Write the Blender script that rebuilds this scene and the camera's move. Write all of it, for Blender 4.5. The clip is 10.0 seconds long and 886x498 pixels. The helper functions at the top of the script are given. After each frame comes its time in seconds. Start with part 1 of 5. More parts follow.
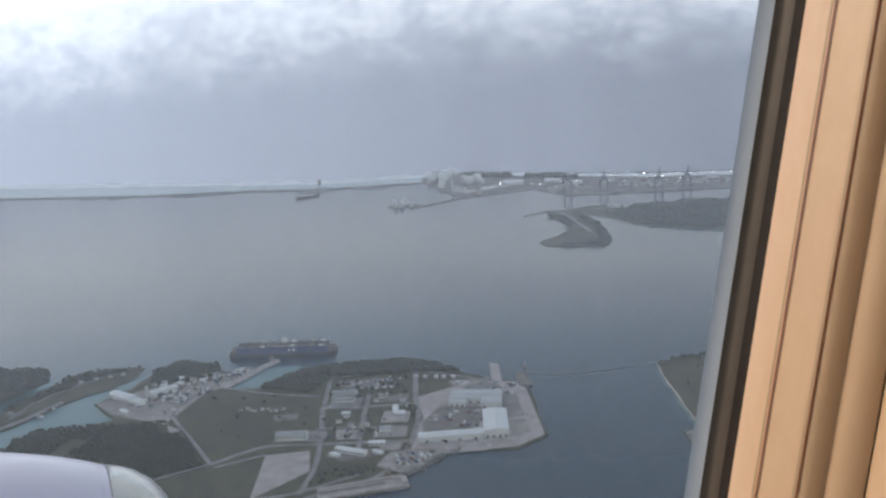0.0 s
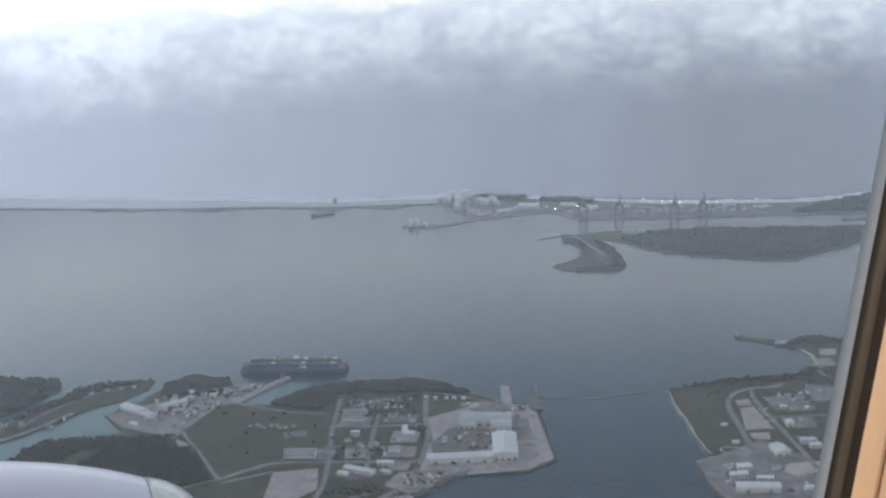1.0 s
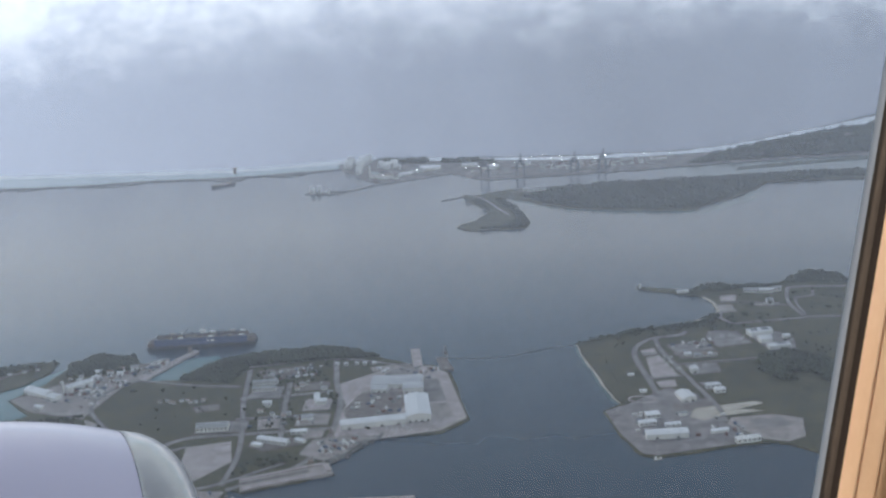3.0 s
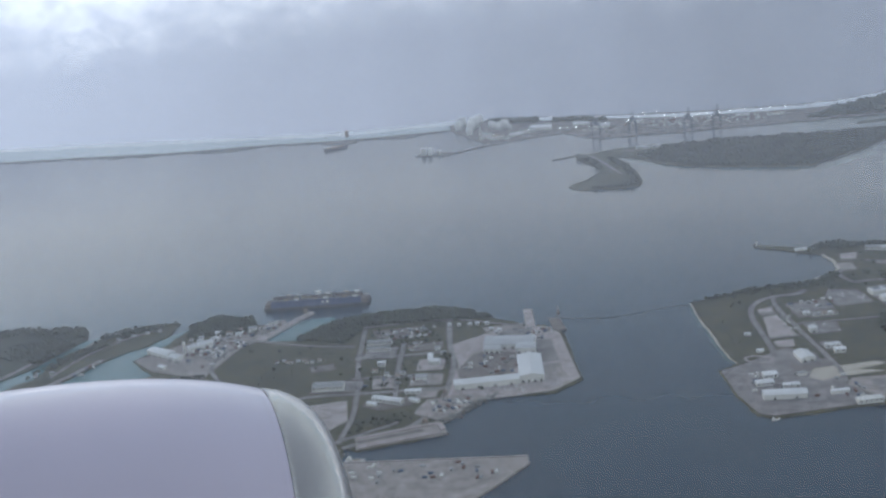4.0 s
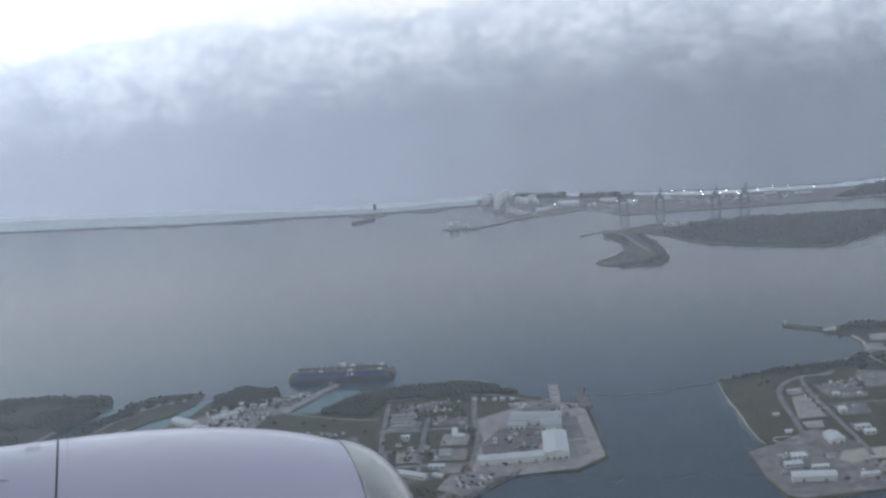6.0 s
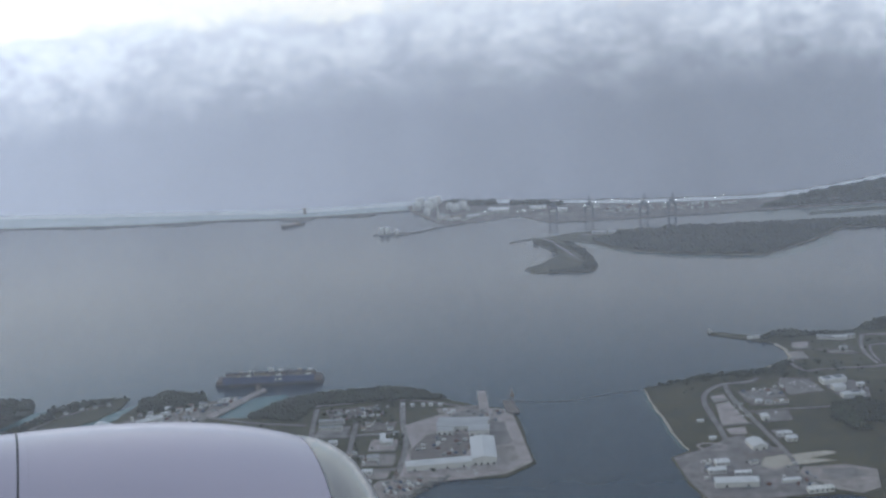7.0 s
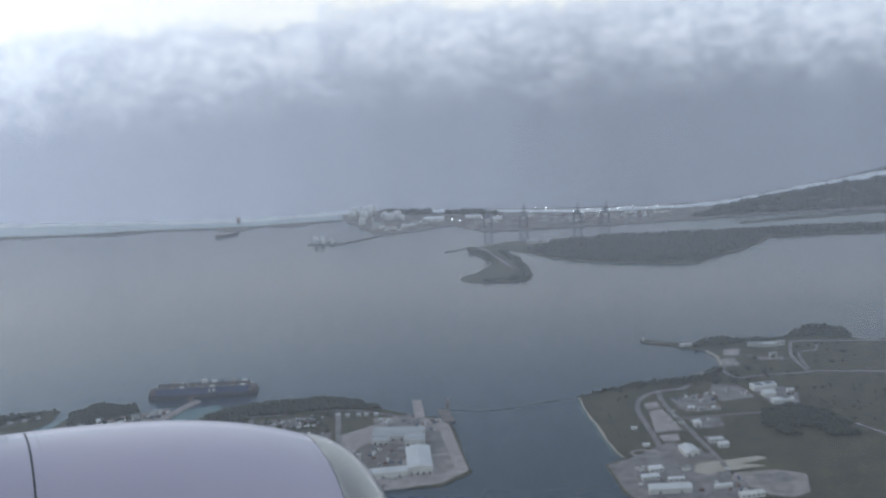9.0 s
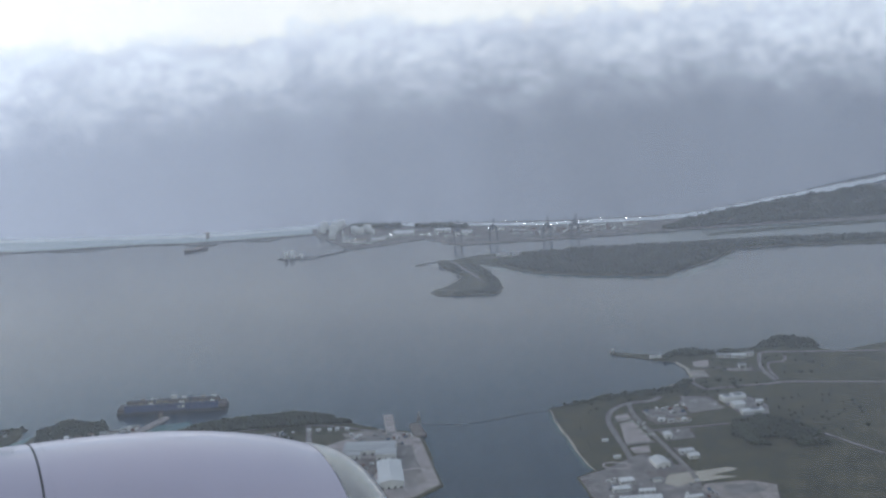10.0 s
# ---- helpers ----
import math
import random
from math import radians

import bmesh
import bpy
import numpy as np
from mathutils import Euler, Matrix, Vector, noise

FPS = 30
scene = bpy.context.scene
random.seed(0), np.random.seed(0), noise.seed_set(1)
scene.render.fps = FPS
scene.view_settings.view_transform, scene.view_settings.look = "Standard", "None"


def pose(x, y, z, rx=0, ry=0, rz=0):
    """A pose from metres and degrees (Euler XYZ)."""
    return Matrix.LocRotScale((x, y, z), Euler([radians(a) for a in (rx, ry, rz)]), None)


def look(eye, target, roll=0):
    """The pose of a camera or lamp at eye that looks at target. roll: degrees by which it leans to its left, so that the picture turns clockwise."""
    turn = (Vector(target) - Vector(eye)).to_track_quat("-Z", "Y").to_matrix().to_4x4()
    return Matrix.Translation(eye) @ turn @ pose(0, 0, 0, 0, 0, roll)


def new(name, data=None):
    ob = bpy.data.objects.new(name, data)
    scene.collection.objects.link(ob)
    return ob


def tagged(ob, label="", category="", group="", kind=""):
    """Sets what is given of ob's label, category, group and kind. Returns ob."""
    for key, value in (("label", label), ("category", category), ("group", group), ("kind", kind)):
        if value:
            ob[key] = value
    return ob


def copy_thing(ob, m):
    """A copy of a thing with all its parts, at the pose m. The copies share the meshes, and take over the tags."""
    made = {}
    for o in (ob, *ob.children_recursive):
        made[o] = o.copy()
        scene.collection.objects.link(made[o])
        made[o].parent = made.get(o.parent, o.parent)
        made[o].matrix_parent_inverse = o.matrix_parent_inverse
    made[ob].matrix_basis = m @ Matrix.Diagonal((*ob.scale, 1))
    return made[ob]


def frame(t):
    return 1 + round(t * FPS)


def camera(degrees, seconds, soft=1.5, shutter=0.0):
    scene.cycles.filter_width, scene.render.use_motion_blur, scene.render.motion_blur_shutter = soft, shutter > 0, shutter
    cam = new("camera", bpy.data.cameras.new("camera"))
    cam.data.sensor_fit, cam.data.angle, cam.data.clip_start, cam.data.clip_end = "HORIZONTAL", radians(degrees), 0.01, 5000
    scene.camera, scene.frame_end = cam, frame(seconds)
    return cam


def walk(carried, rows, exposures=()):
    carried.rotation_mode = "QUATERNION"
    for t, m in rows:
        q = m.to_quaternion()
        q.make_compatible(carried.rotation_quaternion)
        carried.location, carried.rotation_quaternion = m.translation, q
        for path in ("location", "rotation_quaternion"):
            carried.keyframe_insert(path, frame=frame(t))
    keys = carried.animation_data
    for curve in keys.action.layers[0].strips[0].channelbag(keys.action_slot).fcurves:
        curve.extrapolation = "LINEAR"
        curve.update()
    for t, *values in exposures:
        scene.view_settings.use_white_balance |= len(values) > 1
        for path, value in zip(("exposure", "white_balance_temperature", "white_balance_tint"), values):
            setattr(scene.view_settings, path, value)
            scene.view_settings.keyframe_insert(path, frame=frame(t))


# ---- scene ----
# A coastal harbour seen from the window of an airliner, over its engine.
# x, y in metres from the point below the window, z up from the sea.
from mathutils.geometry import tessellate_polygon

cam = camera(39.9, 10.0, soft=2.5)
PATH = [
    (0, 0.5129, 0.6325, 640.0266, -20.479, -14.297, 3.419),
    (0.5, 0.4999, 0.5936, 640.0459, -19.848, -13.808, 2.643),
    (1, 0.4869, 0.4741, 640.0942, -21.109, -13.277, 2.010),
    (1.5, 0.4193, 0.3667, 640.1205, -22.047, -12.183, 1.416),
    (2, 0.4550, 0.3020, 640.1081, -18.829, -15.307, 1.457),
    (2.2, 0.4539, 0.3080, 640.0960, -18.261, -15.339, 2.008),
    (3.3, 0.4096, 0.0009, 640.1565, -16.382, -15.183, 3.719),
    (3.5, 0.4145, -0.0537, 640.1956, -18.874, -15.417, 3.664),
    (4, 0.3192, 0.1121, 640.1072, -22.150, -16.618, 5.688),
    (4.5, 0.2315, 0.1381, 640.0673, -25.457, -14.318, 5.195),
    (5, 0.1699, 0.1464, 640.0436, -27.420, -13.733, 5.991),
    (5.5, 0.1307, 0.1139, 640.0275, -25.535, -13.295, 5.743),
    (7, -0.0214, -0.0181, 639.9988, -19.707, -13.038, 3.646),
    (7.5, -0.0794, -0.0628, 639.9944, -18.752, -12.802, 3.387),
    (8, -0.1263, -0.1120, 639.9930, -17.958, -12.868, 3.094),
    (8.5, -0.1873, -0.1591, 640.0009, -17.279, -12.978, 2.939),
    (9, -0.2448, -0.1963, 639.9948, -16.559, -12.778, 3.091),
    (9.5, -0.2962, -0.2369, 640.0023, -15.951, -12.472, 2.856),
    (10, -0.3573, -0.2714, 639.9930, -15.086, -12.212, 3.111),
]



def seat(x, y, z, yaw, pitch, roll):
    """The camera's pose from its place and its angles, in degrees."""
    a, b = radians(yaw), radians(pitch)
    eye = Vector((x, y, z))
    way = Vector((math.sin(a) * math.cos(b), math.cos(a) * math.cos(b), math.sin(b)))
    return look(eye, eye + way * 50, -roll)


walk(cam, [(t, seat(*row)) for t, *row in PATH], exposures=[(0, 0.49, 6450, 10), (0.5, 0.46, 6400, 10), (1.5, 0.38, 6400, 10), (2.2, 0.43, 6300, 10), (3.5, 0.59, 6250, 10), (5, 0.35, 6250, 10), (7, 0.31, 6250, 10), (10, 0.3, 6200, 10)])

# ---------------------------------------------------------------- light
SUN_YAW, SUN_UP = -74.0, 17.0

world = bpy.data.worlds.new("sky")
scene.world = world
world.use_nodes = True
wn = world.node_tree
wn.nodes.clear()
sky = wn.nodes.new("ShaderNodeTexSky")
sky.sky_type = "NISHITA"
sky.sun_disc = False
sky.sun_elevation = radians(SUN_UP)
sky.sun_rotation = radians(SUN_YAW)
sky.dust_density = 0.6
sky.air_density = 1.6
sky.ozone_density = 3.0
bg = wn.nodes.new("ShaderNodeBackground")
bg.inputs["Strength"].default_value = 0.14
wo = wn.nodes.new("ShaderNodeOutputWorld")
pale = wn.nodes.new("ShaderNodeHueSaturation")   # thin cloud takes most of the blue out of the sky
pale.inputs["Saturation"].default_value = 0.5
wn.links.new(sky.outputs[0], pale.inputs["Color"])
wn.links.new(pale.outputs[0], bg.inputs["Color"])
wn.links.new(bg.outputs[0], wo.inputs["Surface"])

sun = new("sun", bpy.data.lights.new("sun", "SUN"))
sun.data.energy, sun.data.angle, sun.data.color = 1.1, radians(14), (1.0, 0.84, 0.64)
a, b = radians(SUN_YAW), radians(SUN_UP)
sun.matrix_world = look(Vector((math.sin(a) * math.cos(b), math.cos(a) * math.cos(b), math.sin(b))) * 900, (0, 0, 0))


# ---------------------------------------------------------------- materials
def node(nt, kind, **values):
    n = nt.nodes.new(kind)
    for key, value in values.items():
        n.inputs[key.replace("_", " ")].default_value = value
    return n


def surface(name, dark, light, rough=0.8, metal=0.0, big=40.0, small=4.0, bump=0.0, amount=0.55, random_tint=0.0, island=False, spec=0.5):
    """A principled surface whose colour wanders between two tones at two sizes (metres)."""
    m = bpy.data.materials.new(name)
    m.use_nodes = True
    nt = m.node_tree
    bs = nt.nodes["Principled BSDF"]
    bs.inputs["Roughness"].default_value, bs.inputs["Metallic"].default_value = rough, metal
    bs.inputs["Specular IOR Level"].default_value = spec
    geo = nt.nodes.new("ShaderNodeNewGeometry")
    n1 = node(nt, "ShaderNodeTexNoise", Scale=1.0 / big, Detail=6.0, Roughness=0.62)
    n2 = node(nt, "ShaderNodeTexNoise", Scale=1.0 / small, Detail=4.0, Roughness=0.6)
    for n in (n1, n2):
        nt.links.new(geo.outputs["Position"], n.inputs["Vector"])
    mix = nt.nodes.new("ShaderNodeMix")
    mix.data_type = "FLOAT"
    mix.inputs[0].default_value = 1 - amount
    nt.links.new(n1.outputs["Fac"], mix.inputs[2])
    nt.links.new(n2.outputs["Fac"], mix.inputs[3])
    ramp = nt.nodes.new("ShaderNodeValToRGB")
    ramp.color_ramp.elements[0].position, ramp.color_ramp.elements[1].position = 0.36, 0.64
    ramp.color_ramp.elements[0].color, ramp.color_ramp.elements[1].color = (*dark, 1), (*light, 1)
    nt.links.new(mix.outputs[0], ramp.inputs["Fac"])
    out = ramp.outputs["Color"]
    if random_tint:
        hsv = nt.nodes.new("ShaderNodeHueSaturation")
        rng = nt.nodes.new("ShaderNodeMapRange")
        rng.inputs["To Min"].default_value, rng.inputs["To Max"].default_value = 1 - random_tint, 1 + random_tint
        if island:
            nt.links.new(geo.outputs["Random Per Island"], rng.inputs["Value"])
        else:
            info = nt.nodes.new("ShaderNodeObjectInfo")
            nt.links.new(info.outputs["Random"], rng.inputs["Value"])
        nt.links.new(rng.outputs["Result"], hsv.inputs["Value"])
        nt.links.new(out, hsv.inputs["Color"])
        out = hsv.outputs["Color"]
    nt.links.new(out, bs.inputs["Base Color"])
    if bump:
        bp = node(nt, "ShaderNodeBump", Strength=0.5, Distance=bump)
        nt.links.new(n2.outputs["Fac"], bp.inputs["Height"])
        nt.links.new(bp.outputs["Normal"], bs.inputs["Normal"])
    return m


def glow(name, colour, strength):
    m = bpy.data.materials.new(name)
    m.use_nodes = True
    bs = m.node_tree.nodes["Principled BSDF"]
    bs.inputs["Base Color"].default_value = (*colour, 1)
    bs.inputs["Emission Color"].default_value = (*colour, 1)
    bs.inputs["Emission Strength"].default_value = strength
    return m


GRASS = surface("grass", (0.027, 0.029, 0.012), (0.104, 0.093, 0.044), big=48, small=6, bump=0.5)
SCRUB = surface("scrub", (0.026, 0.034, 0.018), (0.055, 0.062, 0.034), big=45, small=5, bump=0.8)
LEAF = surface("leaves", (0.019, 0.026, 0.013), (0.054, 0.063, 0.032), big=30, small=2, bump=0.4, random_tint=0.35, island=True)
CONCRETE = surface("concrete", (0.28, 0.242, 0.236), (0.55, 0.485, 0.465), big=16, small=3.0, rough=0.85)
ASPHALT = surface("asphalt", (0.13, 0.118, 0.115), (0.37, 0.335, 0.33), big=18, small=3, rough=0.85)
GRAVEL = surface("gravel", (0.22, 0.19, 0.18), (0.46, 0.41, 0.385), big=15, small=3, rough=0.9)
SAND = surface("sand", (0.42, 0.38, 0.31), (0.58, 0.53, 0.45), big=25, small=4, rough=0.9)
ROCK = surface("rock", (0.12, 0.12, 0.115), (0.24, 0.235, 0.225), big=14, small=3, rough=0.9, bump=0.6)
WHITE_WALL = surface("white_wall", (0.62, 0.61, 0.58), (0.8, 0.79, 0.76), big=18, small=2, rough=0.6)
WHITE_ROOF = surface("white_roof", (0.6, 0.61, 0.62), (0.82, 0.82, 0.83), big=16, small=1.5, rough=0.5, random_tint=0.06)
GREY_ROOF = surface("grey_roof", (0.24, 0.245, 0.25), (0.38, 0.385, 0.39), big=12, small=1.5, rough=0.6, random_tint=0.2)
PALE_ROOF = surface("pale_roof", (0.40, 0.405, 0.42), (0.56, 0.565, 0.58), big=12, small=1.5, rough=0.55, random_tint=0.08)
RUST_ROOF = surface("rust_roof", (0.2, 0.14, 0.11), (0.33, 0.27, 0.23), big=9, small=1.2, rough=0.8, random_tint=0.25)
DARK_GAP = surface("dark_opening", (0.03, 0.03, 0.035), (0.06, 0.06, 0.065), big=6, small=1)
HULL_BLUE = surface("hull_blue", (0.065, 0.085, 0.18), (0.105, 0.135, 0.26), big=20, small=2.5, rough=0.55)
HULL_DARK = surface("hull_dark", (0.025, 0.025, 0.035), (0.07, 0.06, 0.06), big=14, small=2, rough=0.7)
DECK_BUFF = surface("deck_buff", (0.24, 0.19, 0.15), (0.42, 0.34, 0.27), big=10, small=2)
STEEL = surface("steel", (0.09, 0.10, 0.12), (0.16, 0.17, 0.19), big=8, small=1, rough=0.6)
TANK_WHITE = surface("tank_paint", (0.72, 0.72, 0.7), (0.85, 0.85, 0.84), big=10, small=2, rough=0.45)
PORT_GROUND = surface("port_ground", (0.07, 0.066, 0.058), (0.34, 0.30, 0.28), big=30, small=6, rough=0.9)
DIRT = surface("brown_dirt", (0.12, 0.102, 0.092), (0.30, 0.262, 0.245), big=14, small=3, rough=0.9)
FOAM = surface("foam", (0.74, 0.76, 0.78), (0.9, 0.91, 0.93), big=30, small=6, rough=0.9)
DOCK_BROWN = surface("dock_plating", (0.12, 0.10, 0.095), (0.25, 0.21, 0.195), big=12, small=2)
FLOOD = glow("flood_lamp", (1.0, 0.97, 0.92), 30.0)


def water(name, deep, shallow, rough, big):
    m = surface(name, deep, shallow, rough=rough, big=big, small=big / 9, amount=0.7)
    nt = m.node_tree
    bs = nt.nodes["Principled BSDF"]
    bs.inputs["IOR"].default_value = 1.33
    geo = nt.nodes.new("ShaderNodeNewGeometry")
    # wind streaks: long patches of rougher and smoother water
    mp2 = nt.nodes.new("ShaderNodeMapping")
    mp2.inputs["Rotation"].default_value = (0, 0, -0.30)
    mp2.inputs["Scale"].default_value = (0.0012, 0.0042, 1.0)
    streak = node(nt, "ShaderNodeTexNoise", Scale=1.0, Detail=4.0, Roughness=0.5, Distortion=0.3)
    rg = nt.nodes.new("ShaderNodeMapRange")
    rg.inputs["From Min"].default_value, rg.inputs["From Max"].default_value = 0.3, 0.7
    rg.inputs["To Min"].default_value, rg.inputs["To Max"].default_value = rough * 0.9, rough * 1.12
    nt.links.new(geo.outputs["Position"], mp2.inputs["Vector"])
    nt.links.new(mp2.outputs["Vector"], streak.inputs["Vector"])
    nt.links.new(streak.outputs["Fac"], rg.inputs["Value"])
    nt.links.new(rg.outputs["Result"], bs.inputs["Roughness"])
    return m


SEA = water("sea_water", (0.008, 0.029, 0.053), (0.011, 0.036, 0.064), 0.22, 700)
SHALLOW = water("shallow_water", (0.045, 0.125, 0.13), (0.07, 0.16, 0.165), 0.25, 60)
EDGE = water("edge_water", (0.045, 0.085, 0.09), (0.08, 0.12, 0.122), 0.25, 40)
REEF = water("reef_water", (0.31, 0.385, 0.405), (0.40, 0.475, 0.495), 0.3, 80)


# ---------------------------------------------------------------- builders
def mesh_of(name, verts, faces, material, smooth=False):
    me = bpy.data.meshes.new(name)
    me.from_pydata([tuple(v) for v in verts], [], faces)
    me.update()
    bm = bmesh.new()
    bm.from_mesh(me)
    bmesh.ops.recalc_face_normals(bm, faces=bm.faces)
    bm.to_mesh(me)
    bm.free()
    me.materials.append(material)
    if smooth:
        for p in me.polygons:
            p.use_smooth = True
    return me


def part(name, bm, material, parent, label=""):
    """Link a bmesh or a mesh as one object under parent."""
    if isinstance(bm, bmesh.types.BMesh):
        me = bpy.data.meshes.new(name)
        bmesh.ops.recalc_face_normals(bm, faces=bm.faces)
        bm.to_mesh(me)
        bm.free()
        me.materials.append(material)
    else:
        me = bm
    ob = new(name, me)
    ob.parent = parent
    if label:
        ob["label"] = label
    return ob


def thing(name, m, label, category, group="", kind=""):
    ob = new(name)
    ob.empty_display_size = 1
    ob.matrix_world = m
    return tagged(ob, label, category, group, kind)


def boxes(items):
    """A bmesh of boxes (x0, y0, z0, x1, y1, z1)."""
    bm = bmesh.new()
    for x0, y0, z0, x1, y1, z1 in items:
        v = [bm.verts.new(c) for c in ((x0, y0, z0), (x1, y0, z0), (x1, y1, z0), (x0, y1, z0), (x0, y0, z1), (x1, y0, z1), (x1, y1, z1), (x0, y1, z1))]
        for f in ((3, 2, 1, 0), (4, 5, 6, 7), (0, 1, 5, 4), (1, 2, 6, 5), (2, 3, 7, 6), (3, 0, 4, 7)):
            bm.faces.new([v[i] for i in f])
    return bm


def rod(bm, p, q, r, n=6):
    """A thin round bar from p to q, added to bm."""
    p, q = Vector(p), Vector(q)
    turn = (q - p).to_track_quat("Z", "Y").to_matrix()
    ring = [turn @ Vector((r * math.cos(2 * math.pi * i / n), r * math.sin(2 * math.pi * i / n), 0)) for i in range(n)]
    lo, hi = [bm.verts.new(p + c) for c in ring], [bm.verts.new(q + c) for c in ring]
    for i in range(n):
        bm.faces.new((lo[i], lo[(i + 1) % n], hi[(i + 1) % n], hi[i]))
    bm.faces.new(hi), bm.faces.new(lo[::-1])
    return bm


def turned(profile, n=24):
    """A bmesh turned about z from (r, z) pairs."""
    bm = bmesh.new()
    rings = [[bm.verts.new((r * math.cos(2 * math.pi * i / n), r * math.sin(2 * math.pi * i / n), z)) for i in range(n)] for r, z in profile]
    for lo, hi in zip(rings, rings[1:]):
        for i in range(n):
            f = bm.faces.new((lo[i], lo[(i + 1) % n], hi[(i + 1) % n], hi[i]))
            f.smooth = True
    bm.faces.new(rings[-1]), bm.faces.new(rings[0][::-1])
    return bm


def wander(points, step=14.0, amp=5.0, closed=True):
    """A shoreline through the corners given, broken into short uneven stretches."""
    out = []
    ends = points[1:] + points[:1] if closed else points[1:]
    for p, q in zip(points, ends):
        p, q = Vector(p), Vector(q)
        n = max(1, int((q - p).length / step))
        for i in range(n):
            c = p.lerp(q, i / n)
            if i:
                c = c + Vector((noise.noise((c.x * 0.031, c.y * 0.031, 1.7)), noise.noise((c.x * 0.031, c.y * 0.031, 9.1)))) * amp * 1.6
            out.append((c.x, c.y))
    if not closed:
        out.append(tuple(points[-1]))
    return out


def slab(outline, z0, z1, skirt=0.0):
    """Verts and faces of a slab over an outline; skirt: how far its foot stands out."""
    n = len(outline)
    area = sum(outline[i][0] * outline[(i + 1) % n][1] - outline[(i + 1) % n][0] * outline[i][1] for i in range(n))
    if area < 0:
        outline = outline[::-1]
    foot = []
    for i in range(n):
        a, b = Vector(outline[i - 1]), Vector(outline[(i + 1) % n])
        d = (b - a).normalized() if (b - a).length > 1e-6 else Vector((1, 0))
        foot.append((outline[i][0] + d.y * skirt, outline[i][1] - d.x * skirt, z0))
    top = [(x, y, z1) for x, y in outline]
    faces = [tuple(t) for t in tessellate_polygon([[Vector(p) for p in top]])]
    faces += [(n + i, n + (i + 1) % n, (i + 1) % n, i) for i in range(n)]
    return top + foot, faces


def land(name, outline, z, material, label, category="land", skirt=3.0, natural=True, z0=-1.0, amp=5.0):
    pts = wander(outline, amp=amp) if natural else outline
    v, f = slab(pts, z0, z, skirt)
    ob = new(name, mesh_of(name, v, f, material))
    return tagged(ob, label, category, kind="structure")


def ribbon(points, width, z, thick=0.3, uneven=0.0):
    """Verts and faces of a strip along a line."""
    pts = [Vector(p) for p in points]
    v, f = [], []
    for i, p in enumerate(pts):
        d = (pts[min(i + 1, len(pts) - 1)] - pts[max(i - 1, 0)]).normalized()
        w = width * 0.5
        if uneven:
            w *= max(0.12, 1 + uneven * 2.2 * noise.noise((p.x * 0.02, p.y * 0.02, 4.0)))
        s = Vector((-d.y, d.x)) * w
        for q, h in ((p + s, z), (p - s, z), (p - s, z - thick), (p + s, z - thick)):
            v.append((q.x, q.y, h))
    for i in range(len(pts) - 1):
        for k in range(4):
            f.append((4 * i + k, 4 * i + (k + 1) % 4, 4 * i + 4 + (k + 1) % 4, 4 * i + 4 + k))
    f += [(0, 1, 2, 3), tuple(4 * len(pts) - 4 + k for k in (3, 2, 1, 0))]
    return v, f


def rounded(points, n=6):
    """A smooth line through the points."""
    pts = [Vector(p) for p in points]
    pts = [pts[0] * 2 - pts[1]] + pts + [pts[-1] * 2 - pts[-2]]
    out = []
    for a, b, c, d in zip(pts, pts[1:], pts[2:], pts[3:]):
        for i in range(n):
            t = i / n
            out.append(0.5 * ((2 * b) + (c - a) * t + (2 * a - 5 * b + 4 * c - d) * t * t + (3 * b - a - 3 * c + d) * t ** 3))
    return out + [pts[-2]]


def road(points, width, z=2.2, material=None, name="road", label="pale asphalt road through dark grass"):
    made = sum(o.name.startswith("road") for o in bpy.data.objects)
    v, f = ribbon(rounded(points), width, z + 0.02 * made, 0.5)   # each a little proud of the last, where they cross
    return tagged(new(name, mesh_of(name, v, f, material or ASPHALT)), label, "road", kind="structure")


def inside(p, poly):
    hit = False
    for (x0, y0), (x1, y1) in zip(poly, poly[1:] + poly[:1]):
        if (y0 > p[1]) != (y1 > p[1]) and p[0] < (x1 - x0) * (p[1] - y0) / (y1 - y0) + x0:
            hit = not hit
    return hit


G = (1 + 5 ** 0.5) / 2
ICO_V = np.array([(-1, G, 0), (1, G, 0), (-1, -G, 0), (1, -G, 0), (0, -1, G), (0, 1, G), (0, -1, -G), (0, 1, -G), (G, 0, -1), (G, 0, 1), (-G, 0, -1), (-G, 0, 1)]) / (1 + G * G) ** 0.5
bm0 = bmesh.new()
bmesh.ops.create_icosphere(bm0, subdivisions=1, radius=1)
ICO_V = np.array([v.co[:] for v in bm0.verts])
ICO_F = np.array([[v.index for v in f.verts] for f in bm0.faces])
bm0.free()


